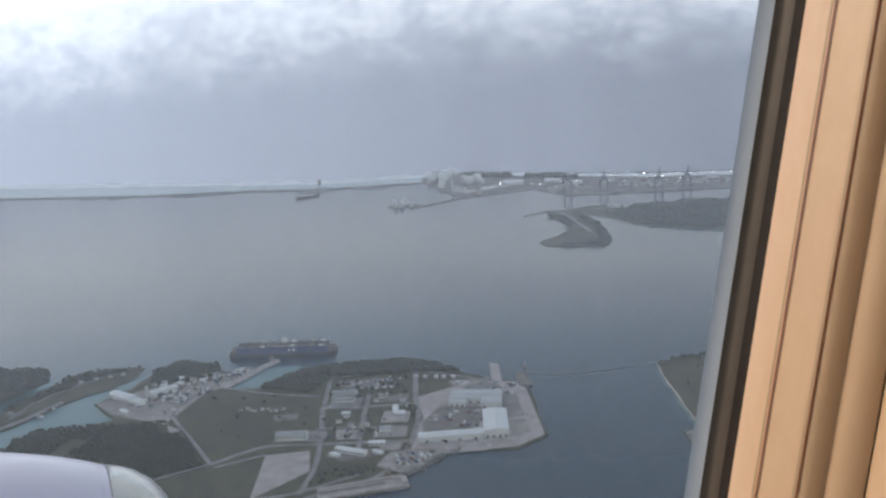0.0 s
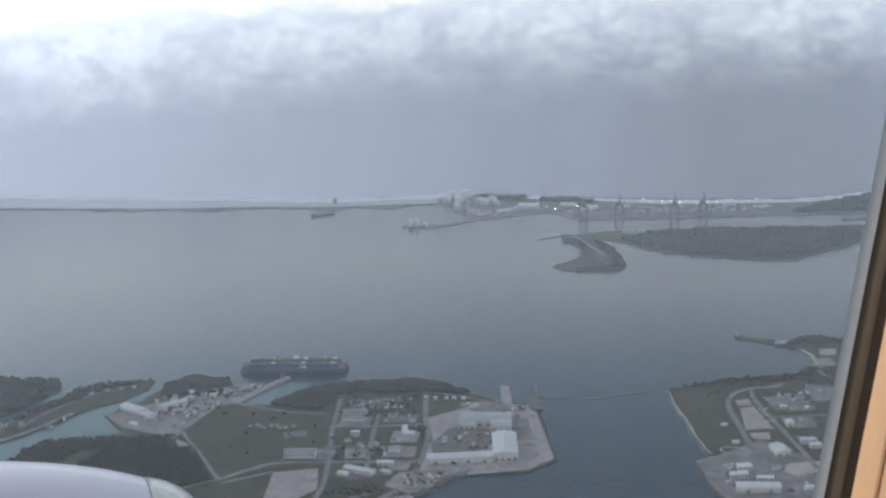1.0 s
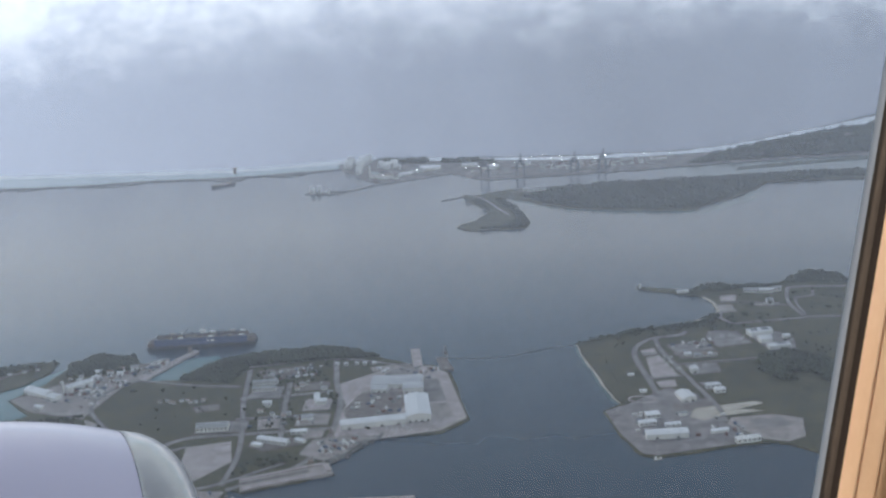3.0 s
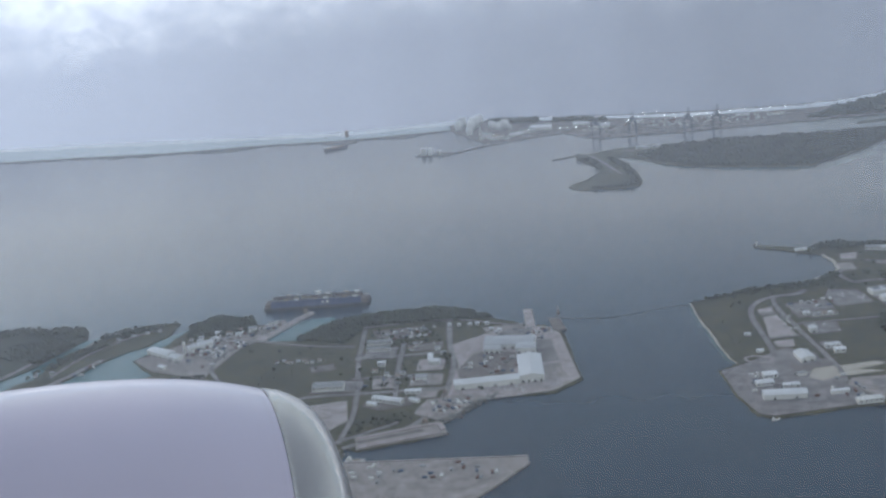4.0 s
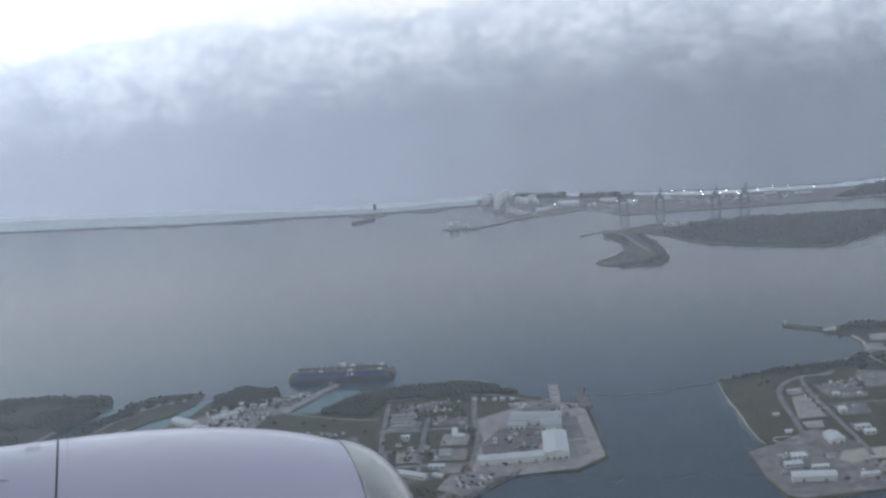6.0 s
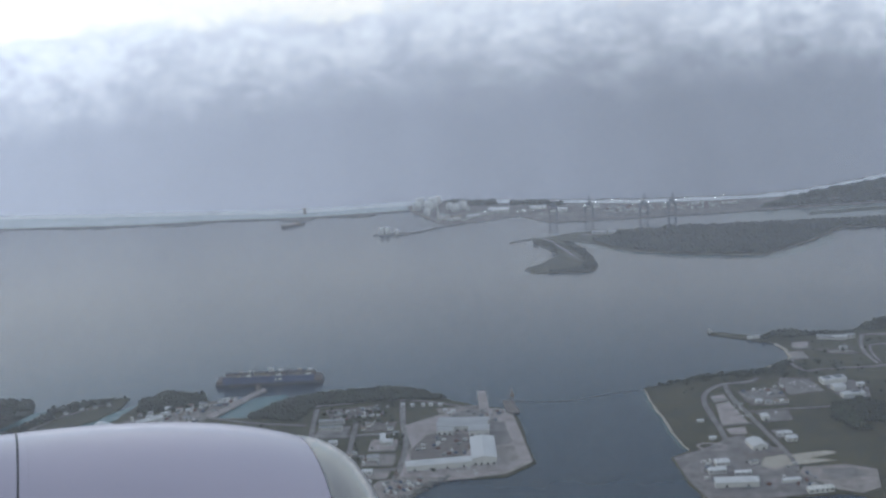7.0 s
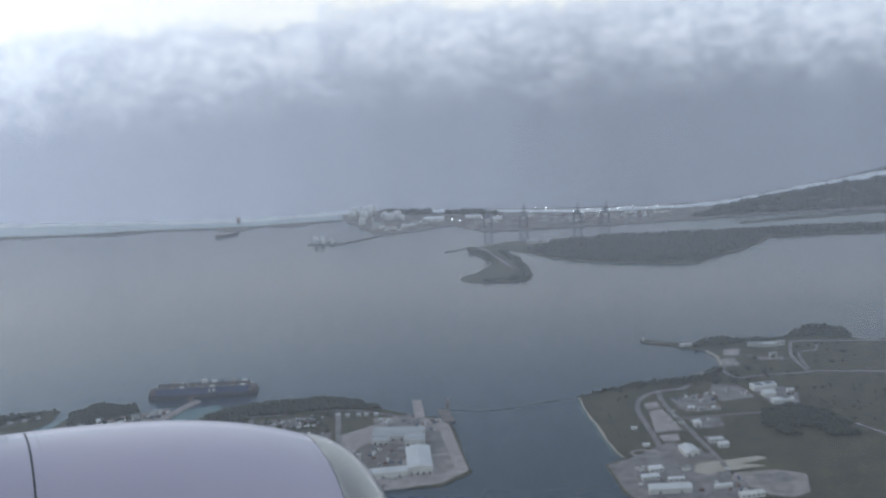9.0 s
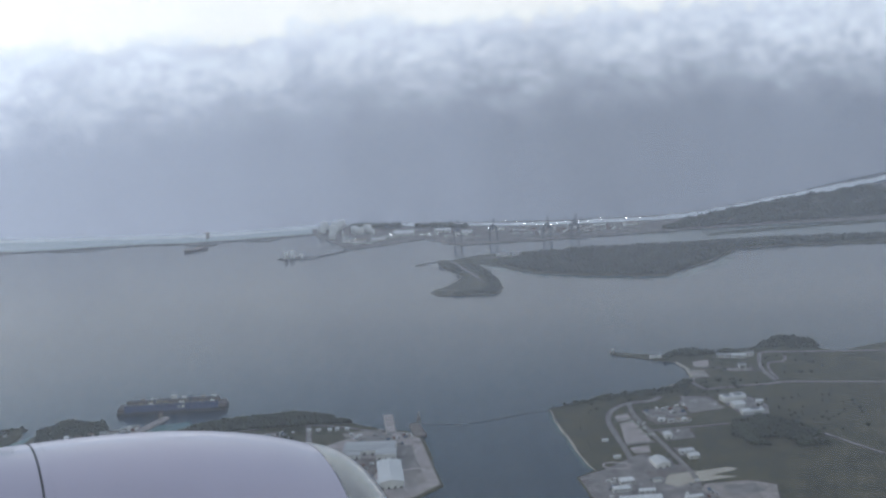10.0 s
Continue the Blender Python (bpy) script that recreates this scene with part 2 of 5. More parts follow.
def woods(name, poly, spacing, size, z, label, seed, gaps=0.0):
    """Many uneven leaf clumps over an area, joined into one mesh."""
    rng = np.random.default_rng(seed)
    xs, ys = [p[0] for p in poly], [p[1] for p in poly]
    spots = []
    y = min(ys)
    while y < max(ys):
        x = min(xs)
        while x < max(xs):
            p = (x + rng.uniform(-0.5, 0.5) * spacing, y + rng.uniform(-0.5, 0.5) * spacing)
            open_here = gaps and noise.noise((p[0] * 0.018, p[1] * 0.018, seed)) < gaps - 0.5
            if inside(p, poly) and not open_here:
                tall = 1 + 0.45 * noise.noise((p[0] * 0.03, p[1] * 0.03, 3.3))
                spots.append((p[0], p[1], size * rng.uniform(0.7, 1.3) * tall))
            x += spacing
        y += spacing
    n = len(spots)
    if not n:
        return None
    sp = np.array(spots)
    # three clumps to a crown: one high, two lower at its sides
    vs, fs, k = [], [], 0
    for dx, dy, dz, sc in ((0, 0, 1.0, 0.8), (0.6, 0.25, 0.6, 0.62), (-0.45, 0.5, 0.5, 0.58)):
        jit = 1 + rng.uniform(-0.28, 0.28, (n, len(ICO_V), 1))
        c = sp[:, None, :2] + rng.uniform(-0.3, 0.3, (n, 1, 2)) * sp[:, None, 2:] + np.array((dx, dy)) * sp[:, None, 2:]
        xy = c + ICO_V[None, :, :2] * jit * sp[:, None, 2:] * sc
        zz = z + sp[:, None, 2:] * (dz + ICO_V[None, :, 2:] * jit * sc * 0.9)
        vs.append(np.concatenate([xy, zz], 2).reshape(-1, 3))
        fs.append((np.arange(n)[:, None, None] * len(ICO_V) + ICO_F[None] + k).reshape(-1, 3))
        k += n * len(ICO_V)
    v, f = np.concatenate(vs), np.concatenate(fs)
    me = bpy.data.meshes.new(name)
    me.vertices.add(len(v)), me.loops.add(len(f) * 3), me.polygons.add(len(f))
    me.vertices.foreach_set("co", v.ravel())
    me.loops.foreach_set("vertex_index", f.ravel())
    me.polygons.foreach_set("loop_start", np.arange(len(f)) * 3)
    me.update(calc_edges=True)
    me.materials.append(LEAF)
    return tagged(new(name, me), label, "trees", kind="stuff")


# ---------------------------------------------------------------- sea, shores and distance
sea_v, sea_f = [], []
for i in range(13):
    for j in range(13):
        sea_v.append((-9000 + 1500 * i, -6000 + 1500 * j, 0))
sea_f = [(13 * i + j, 13 * i + 13 + j, 13 * i + 14 + j, 13 * i + j + 1) for i in range(12) for j in range(12)]
tagged(new("sea", mesh_of("sea", sea_v, sea_f, SEA)), "calm grey-blue sea under overcast sky", "sea", kind="structure")

# far haze and cloud, painted as glow on a plain curved backdrop beyond the sea
bd = bpy.data.materials.new("cloud_haze_glow")
bd.use_nodes = True
nt = bd.node_tree
nt.nodes.clear()
where = nt.nodes.new("ShaderNodeNewGeometry")
sep = nt.nodes.new("ShaderNodeSeparateXYZ")
nt.links.new(where.outputs["Position"], sep.inputs[0])


def math_node(op, a, b=None, c=None):
    n = nt.nodes.new("ShaderNodeMath")
    n.operation = op
    for i, v in enumerate((a, b, c)):
        if v is None:
            continue
        if isinstance(v, (int, float)):
            n.inputs[i].default_value = v
        else:
            nt.links.new(v, n.inputs[i])
    return n.outputs[0]


def step(value, lo, hi, to_lo=0.0, to_hi=1.0):
    n = nt.nodes.new("ShaderNodeMapRange")
    n.interpolation_type = "SMOOTHSTEP"
    for key, v in (("From Min", lo), ("From Max", hi), ("To Min", to_lo), ("To Max", to_hi)):
        n.inputs[key].default_value = v
    nt.links.new(value, n.inputs["Value"])
    return n.outputs["Result"]


def blend(fac, one, two):
    n = nt.nodes.new("ShaderNodeMix")
    n.data_type = "RGBA"
    nt.links.new(fac, n.inputs[0])
    for slot, v in ((6, one), (7, two)):
        if isinstance(v, tuple):
            n.inputs[slot].default_value = (*v, 1)
        else:
            nt.links.new(v, n.inputs[slot])
    return n.outputs[2]


def tufts(sx, sy, detail, rough, twist):
    m = nt.nodes.new("ShaderNodeMapping")
    m.inputs["Scale"].default_value = (sx, sy, 1)
    nt.links.new(angles.outputs[0], m.inputs["Vector"])
    n = node(nt, "ShaderNodeTexNoise", Scale=1.0, Detail=detail, Roughness=rough, Distortion=twist)
    nt.links.new(m.outputs["Vector"], n.inputs["Vector"])
    return math_node("SUBTRACT", n.outputs["Fac"], 0.5)


RADIUS = 4750.0
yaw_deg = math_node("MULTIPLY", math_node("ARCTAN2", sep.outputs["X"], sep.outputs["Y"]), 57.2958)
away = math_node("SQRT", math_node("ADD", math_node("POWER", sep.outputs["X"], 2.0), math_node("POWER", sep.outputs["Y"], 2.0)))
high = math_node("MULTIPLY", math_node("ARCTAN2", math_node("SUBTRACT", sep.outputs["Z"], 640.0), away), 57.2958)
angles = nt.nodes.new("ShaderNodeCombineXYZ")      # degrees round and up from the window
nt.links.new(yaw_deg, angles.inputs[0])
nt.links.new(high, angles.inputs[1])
big_puff = tufts(0.13, 0.26, 4.0, 0.5, 0.3)
mid_puff = tufts(0.50, 0.74, 12.0, 0.62, 0.2)
small_puff = tufts(1.7, 2.3, 10.0, 0.66, 0.2)
streak = tufts(0.17, 0.05, 5.0, 0.55, 0.3)
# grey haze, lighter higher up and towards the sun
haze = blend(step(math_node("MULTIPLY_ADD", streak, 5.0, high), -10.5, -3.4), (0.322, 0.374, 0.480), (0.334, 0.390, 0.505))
# heaped cloud with lit tops and grey hollows, thinning out below
lumps = math_node("MULTIPLY_ADD", small_puff, 0.9, math_node("MULTIPLY_ADD", mid_puff, 0.9, math_node("MULTIPLY", big_puff, 0.4)))
body = blend(step(lumps, -0.17, 0.19), (0.735, 0.825, 0.97), (0.94, 1.03, 1.14))
rise = math_node("MULTIPLY_ADD", small_puff, 1.6, math_node("MULTIPLY_ADD", mid_puff, 2.8, math_node("MULTIPLY_ADD", big_puff, 2.4, high)))
front = step(rise, -6.9, -1.6)
cloud = blend(front, haze, body)
# bright open sky over the tops, ragged below
tops = math_node("MULTIPLY_ADD", small_puff, -1.8, math_node("MULTIPLY_ADD", mid_puff, -3.2, math_node("MULTIPLY_ADD", big_puff, -2.4, high)))
tops = math_node("MULTIPLY_ADD", yaw_deg, -0.018, tops)
whole = blend(step(tops, -1.7, -0.8), cloud, (1.22, 1.24, 1.20))
whole = blend(step(high, 0.4, 3.2), whole, (0.53, 0.745, 0.95))       # pale blue higher up
ripple = tufts(0.5, 9.0, 3.0, 0.6, 0.2)           # faint swell painted into the far sea's glow
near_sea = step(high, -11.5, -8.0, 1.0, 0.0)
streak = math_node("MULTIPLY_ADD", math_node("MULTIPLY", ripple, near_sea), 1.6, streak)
lit = math_node("MULTIPLY", math_node("MULTIPLY", front, step(high, 0.4, 2.5, 1.0, 0.0)), step(yaw_deg, -34.0, -4.0, 0.0, 0.30))    # extra brightness painted into the cloud towards the right
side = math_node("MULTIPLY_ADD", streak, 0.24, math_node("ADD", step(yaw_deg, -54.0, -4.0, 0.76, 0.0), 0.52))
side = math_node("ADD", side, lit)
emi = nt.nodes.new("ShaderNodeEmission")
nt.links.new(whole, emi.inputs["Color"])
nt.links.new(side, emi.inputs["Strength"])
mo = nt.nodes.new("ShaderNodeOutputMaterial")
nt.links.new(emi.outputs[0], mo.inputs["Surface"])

coast = rounded([(-4600, 2560), (-2900, 2800), (-2365, 2886), (-1906, 2946), (-1481, 3003), (-1211, 3110), (-946, 3150), (-584, 3180), (-341, 3230), (-188, 3300), (-68, 3420), (60, 3560), (500, 4030), (1500, 4400)], 60)
bv, bf = [], []
ys = [-1.0 + 1401.0 * j / 8 for j in range(9)]
for i in range(61):
    yaw = radians(-85 + 2.25 * i)
    bv += [(RADIUS * math.sin(yaw), RADIUS * math.cos(yaw), h) for h in ys]
n = len(ys)
bf = [(n * i + j, n * i + j + 1, n * i + n + j + 1, n * i + n + j) for i in range(60) for j in range(n - 1)]
me = bpy.data.meshes.new("backdrop")
me.from_pydata(bv, [], bf)
me.materials.append(bd)
me.update()
tagged(new("backdrop", me), "hazy bank of grey and white clouds", "sky", kind="structure")

# an added flat glowing sheet over the open sea beyond the reef, painted as the same haze
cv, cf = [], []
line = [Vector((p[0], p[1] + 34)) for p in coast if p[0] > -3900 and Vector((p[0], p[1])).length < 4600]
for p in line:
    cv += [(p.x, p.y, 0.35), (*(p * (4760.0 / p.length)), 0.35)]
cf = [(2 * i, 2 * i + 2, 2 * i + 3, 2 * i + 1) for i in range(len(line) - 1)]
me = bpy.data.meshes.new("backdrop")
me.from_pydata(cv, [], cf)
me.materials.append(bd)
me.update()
tagged(new("backdrop", me), "flat glowing sheet painted as haze over the far sea", "sky", kind="structure")


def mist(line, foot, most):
    """An added thin sheet, lit by the sky, standing in for aerial haze; clear at its foot."""
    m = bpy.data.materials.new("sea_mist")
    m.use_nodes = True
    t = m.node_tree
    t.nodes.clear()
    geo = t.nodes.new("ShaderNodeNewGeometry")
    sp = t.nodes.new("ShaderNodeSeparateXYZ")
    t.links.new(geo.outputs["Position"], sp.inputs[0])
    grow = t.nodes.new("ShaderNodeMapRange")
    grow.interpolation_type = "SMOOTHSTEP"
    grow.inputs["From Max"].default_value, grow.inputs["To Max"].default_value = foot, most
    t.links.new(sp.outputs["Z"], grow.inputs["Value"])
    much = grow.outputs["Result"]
    sheet_front = t.nodes.new("ShaderNodeBsdfDiffuse")
    sheet_front.inputs["Color"].default_value = (0.59, 0.61, 0.69, 1)
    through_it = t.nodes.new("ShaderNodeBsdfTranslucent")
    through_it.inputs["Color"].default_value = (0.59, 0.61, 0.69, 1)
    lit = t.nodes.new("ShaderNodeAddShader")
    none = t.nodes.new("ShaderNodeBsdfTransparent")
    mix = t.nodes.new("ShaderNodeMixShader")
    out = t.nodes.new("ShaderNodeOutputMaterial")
    t.links.new(sheet_front.outputs[0], lit.inputs[0])
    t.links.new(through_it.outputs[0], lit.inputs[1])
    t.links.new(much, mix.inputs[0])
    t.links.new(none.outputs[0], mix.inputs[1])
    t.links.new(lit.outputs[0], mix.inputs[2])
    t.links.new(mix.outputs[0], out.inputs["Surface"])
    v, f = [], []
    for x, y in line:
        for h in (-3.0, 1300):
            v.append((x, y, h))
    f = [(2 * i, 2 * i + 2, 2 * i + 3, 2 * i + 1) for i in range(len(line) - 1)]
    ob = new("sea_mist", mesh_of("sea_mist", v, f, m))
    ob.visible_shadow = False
    return tagged(ob, "pale upright sheet standing in for aerial haze", "mist", kind="structure")


# three added sheets across the harbour, so that what lies beyond pales like haze
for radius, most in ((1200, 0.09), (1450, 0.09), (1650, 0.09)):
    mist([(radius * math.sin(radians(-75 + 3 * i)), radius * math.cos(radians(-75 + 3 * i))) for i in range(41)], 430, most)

BASE_SHORE = [(-476, 1596), (-406, 1438), (-431, 1389), (-506, 1364), (-520, 1344), (-531, 1309), (-548, 1281), (-527, 1252), (-620, 1189), (-641, 1193), (-632, 1170), (-640, 1150), (-700, 1085), (-640, 1000),
              (-700, 900), (-1300, 850), (-1240, 980), (-1150, 1120), (-1113, 1243), (-1119, 1264), (-1112, 1303), (-1045, 1334), (-1021, 1363), (-1033, 1370), (-1089, 1409),
              (-1070, 1478), (-1073, 1546), (-1058, 1598), (-988, 1598), (-960, 1560), (-938, 1512), (-927, 1504), (-873, 1516), (-841, 1606), (-799, 1631), (-711, 1677),
              (-639, 1668), (-579, 1636), (-544, 1621), (-507, 1622)]
land("ground", BASE_SHORE, 2.0, GRASS, "flat naval base of dark grass and roads", amp=3.0)
STRIP = [(-1300, 1080), (-1236, 1234), (-1219, 1300), (-1204, 1324), (-1212, 1401), (-1196, 1498), (-1160, 1549), (-1105, 1564), (-1095, 1503), (-1135, 1411), (-1154, 1316), (-1188, 1244), (-1230, 1080)]
land("ground", STRIP, 2.0, GRASS, "narrow grassy spit between two inlets")
WEST = [(-2300, 1150), (-1700, 1350), (-1502, 1407), (-1415, 1486), (-1347, 1505), (-1258, 1523), (-1226, 1477), (-1237, 1368), (-1266, 1286), (-1340, 1080), (-2300, 900)]
land("ground", WEST, 2.0, SCRUB, "low wooded headland beside an inlet")
EAST = [(-314, 1738), (-276, 1644), (-240, 1561), (-213, 1514), (-235, 1485), (-201, 1408), (-170, 1359), (-152, 1356), (-63, 1402), (-29, 1417), (0, 1416), (50, 1388),
        (300, 1220), (800, 1000), (900, 2400), (300, 2200), (122, 2069), (92, 2082), (81, 2143), (25, 2152), (-4, 2118), (-23, 2072), (-87, 2047), (-124, 2059), (-173, 2019),
        (-258, 2034), (-254, 2022), (-167, 1994), (-140, 1985), (-121, 1958), (-108, 1919), (-119, 1892), (-153, 1847), (-240, 1804)]
land("ground", EAST, 2.0, GRASS, "grassy peninsula with roads and a quay", amp=3.0)
ISLAND = [(-686, 2424), (-666, 2474), (-652, 2529), (-651, 2575), (-685, 2614), (-721, 2655), (-748, 2711), (-752, 2722), (-706, 2732), (-663, 2780), (-576, 2814), (-496, 2834), (-415, 2867), (-339, 2875), (-239, 2916), (-136, 2940), (0, 2985), (500, 3080),
          (500, 2960), (60, 2898), (-59, 2866), (-87, 2795), (-115, 2735), (-182, 2648), (-200, 2597), (-223, 2592), (-290, 2590), (-358, 2590), (-420, 2596), (-485, 2610), (-539, 2632), (-582, 2671), (-627, 2692), (-655, 2695), (-643, 2676), (-606, 2624), (-564, 2544),
          (-540, 2477), (-541, 2425), (-592, 2408), (-650, 2400)]
land("ground", ISLAND, 2.0, GRASS, "long wooded island with a hooked end")
PORT = [(-1200, 3089), (-1114, 3154), (-940, 3129), (-786, 3133), (-578, 3134), (-337, 3185), (-184, 3243), (-64, 3354), (18, 3453), (500, 3900), (700, 3300), (40, 3160), (-162, 3094), (-295, 3040),
        (-529, 2958), (-746, 2895), (-848, 2973), (-903, 2924), (-1004, 2845), (-1085, 2926), (-1163, 3014)]
land("ground", PORT, 2.5, PORT_GROUND, "long low port island with depots and quays", amp=4.0)
land("lagoon_bar", [(-138, 3012), (46, 3087), (500, 3260), (500, 3290), (43, 3123), (-130, 3042)], 1.2, SCRUB, "thin mangrove bar in a lagoon")

shore = rounded([(-2900, 2800), (-2365, 2886), (-1906, 2946), (-1481, 3003), (-1211, 3110), (-946, 3143), (-788, 3140), (-584, 3150), (-341, 3205), (-188, 3270), (-68, 3390), (60, 3530), (500, 4000)], 40)
v, f = ribbon([Vector((p[0], p[1] + 12)) for p in shore], 52, 0.5, 0.4, 0.3)
tagged(new("surf", mesh_of("surf", v, f, FOAM)), "white line of surf breaking on a reef", "surf", kind="structure")

mole = rounded([(-3000, 2600), (-2230, 2744), (-1891, 2804), (-1666, 2874), (-1432, 2922), (-1170, 3027)], 16)
v, f = ribbon(mole, 9, 2.6, 3.6, 0.3)
tagged(new("breakwater", mesh_of("breakwater", v, f, ROCK)), "long low breakwater of dark rock", "breakwater", kind="structure")
reef = [(-3000, 2612), (-2230, 2752), (-1891, 2812), (-1666, 2882), (-1432, 2930), (-1180, 3036), (-1211, 3104), (-1481, 2997), (-1906, 2940), (-2365, 2880), (-3000, 2800)]
v, f = slab(reef, -0.5, 0.25)
tagged(new("reef_flat", mesh_of("reef_flat", v, f, REEF)), "pale shallow reef behind the breakwater", "water", kind="structure")
for outline in ([(-1300, 1000), (-1230, 1080), (-1188, 1244), (-1154, 1316), (-1135, 1411), (-1095, 1503), (-1065, 1560), (-1060, 1470), (-1080, 1409), (-1020, 1365), (-1040, 1330), (-1105, 1300), (-1110, 1243), (-1200, 1000)],
                [(-1345, 1080), (-1266, 1286), (-1237, 1368), (-1226, 1477), (-1205, 1495), (-1212, 1401), (-1200, 1324), (-1236, 1234), (-1295, 1080)],
                [(-930, 1510), (-912, 1600), (-860, 1625), (-838, 1606), (-870, 1514)]):
    v, f = slab(outline, -0.5, 0.2)
    tagged(new("inlet", mesh_of("inlet", v, f, SHALLOW)), "shallow turquoise inlet", "water", kind="structure")

# ---------------------------------------------------------------- paved areas and roads
for pts, material, z, label in (
        ([(-623, 1530), (-565, 1608), (-511, 1617), (-479, 1594), (-409, 1438), (-433, 1393), (-536, 1343), (-562, 1304), (-587, 1457)], CONCRETE, 2.3, "pale concrete quay"),
        ([(-1086, 1409), (-1036, 1376), (-939, 1360), (-944, 1475), (-933, 1508), (-966, 1537), (-1014, 1508), (-1049, 1474)], GRAVEL, 2.2, "brown gravel shipyard ground"),
        ([(-746, 1295), (-695, 1322), (-667, 1264), (-691, 1205), (-704, 1175)], CONCRETE, 2.2, "empty pale paved lot"),
        ([(-214, 1716), (-196, 1730), (-188, 1703), (-208, 1694)], CONCRETE, 2.2, "pale paved lot"),
        ([(-203, 1687), (-186, 1699), (-149, 1620), (-185, 1605)], CONCRETE, 2.2, "long pale paved lot"),
        ([(-179, 1594), (-154, 1607), (-149, 1581), (-170, 1575)], CONCRETE, 2.2, "small pale paved lot"),
        ([(-178, 1742), (-123, 1770), (-108, 1733), (-163, 1713)], ASPHALT, 2.2, "worn grey paved yard"),
        ([(-124, 1782), (-122, 1815), (-80, 1815), (-56, 1768), (-104, 1742)], ASPHALT, 2.2, "worn grey paved yard"),
        ([(-145, 1664), (-102, 1678), (-93, 1645), (-130, 1627)], ASPHALT, 2.2, "worn grey paved yard"),
        ([(-116, 1990), (-90, 2000), (-88, 1965), (-112, 1962)], CONCRETE, 2.2, "pale apron near the pier"),
        ([(-62, 1800), (-20, 1822), (5, 1790), (8, 1748), (-28, 1736)], ASPHALT, 2.2, "dark paving round white halls"),
        ([(-233, 1484), (-201, 1410), (-170, 1362), (-152, 1359), (-64, 1404), (-31, 1419), (-80, 1467), (-95, 1520), (-130, 1560), (-160, 1575), (-172, 1560), (-205, 1512)], ASPHALT, 2.3, "worn grey concrete quay"),
        ([(-72, 1484), (-20, 1502), (16, 1494), (20, 1440), (0, 1420), (-29, 1424), (-76, 1462)], GRAVEL, 2.25, "wide bare gravel lot"),
        ([(-150, 1520), (-105, 1545), (-95, 1512), (-140, 1490)], DIRT, 2.36, "overgrown strip between lots"),
        (wander([(-122, 1477), (-119, 1507), (-85, 1522), (-47, 1542), (-33, 1539), (-52, 1522), (-67, 1512), (-34, 1511), (-80, 1490), (-104, 1470)], 5, 2.0), SAND, 2.4, "bare pale sand")):
    v, f = slab(pts, 1.0, z)
    tagged(new("pavement", mesh_of("pavement", v, f, material)), label, "pavement", kind="structure")

for pts, w in (([(-779, 1569), (-735, 1448), (-696, 1358), (-666, 1276), (-651, 1200)], 7), ([(-804, 1254), (-780, 1295), (-754, 1324), (-677, 1349), (-575, 1382)], 8), ([(-794, 1247), (-747, 1297)], 5),
               ([(-929, 1513), (-953, 1472), (-955, 1422), (-937, 1383), (-886, 1334), (-805, 1256)], 6), ([(-805, 1256), (-870, 1174), (-921, 1105)], 4), ([(-927, 1507), (-840, 1499), (-767, 1504)], 5),
               ([(-662, 1623), (-626, 1530), (-594, 1457), (-568, 1335), (-584, 1253), (-640, 1190)], 8), ([(-697, 1526), (-662, 1417), (-630, 1330)], 7), ([(-746, 1459), (-680, 1481), (-622, 1504)], 7),
               ([(-720, 1390), (-656, 1410), (-600, 1425)], 5), ([(-786, 1580), (-663, 1629), (-540, 1612)], 5), ([(-704, 1175), (-660, 1200), (-600, 1270)], 6)):
    road(pts, w)
for pts, w in (([(-162, 1520), (-190, 1604), (-217, 1680), (-223, 1723), (-214, 1755), (-196, 1775), (-166, 1790), (-155, 1808)], 6), ([(-198, 1768), (-189, 1732), (-172, 1691), (-144, 1632), (-112, 1564), (-87, 1508), (-78, 1470)], 5.5), ([(-155, 1664), (-46, 1704)], 3),
               ([(-108, 1915), (-108, 1880), (-86, 1852), (-62, 1862), (17, 1890), (60, 1902), (400, 1930)], 4), ([(18, 1902), (-3, 1961), (-8, 2022), (0, 2051), (51, 2060), (200, 2080)], 4.5), ([(22, 1911), (10, 1952), (7, 1993), (32, 2007), (33, 2045)], 3), ([(82, 1679), (157, 1612)], 3),
               ([(-85, 1962), (-4, 1951)], 3), ([(-210, 1700), (-186, 1712)], 3), ([(-186, 1604), (-146, 1622)], 3), ([(-723, 2713), (-693, 2682), (-597, 2530)], 4), ([(-1195, 1240), (-1160, 1318), (-1142, 1405)], 7), ([(-1180, 1330), (-1182, 1400), (-1165, 1470), (-1130, 1530)], 3), ([(-1262, 1290), (-1250, 1372), (-1250, 1430), (-1266, 1462)], 5),
               ([(-640, 2745), (-560, 2785), (-300, 2860), (-100, 2900), (200, 2970)], 4)):
    road(pts, w * 1.3)

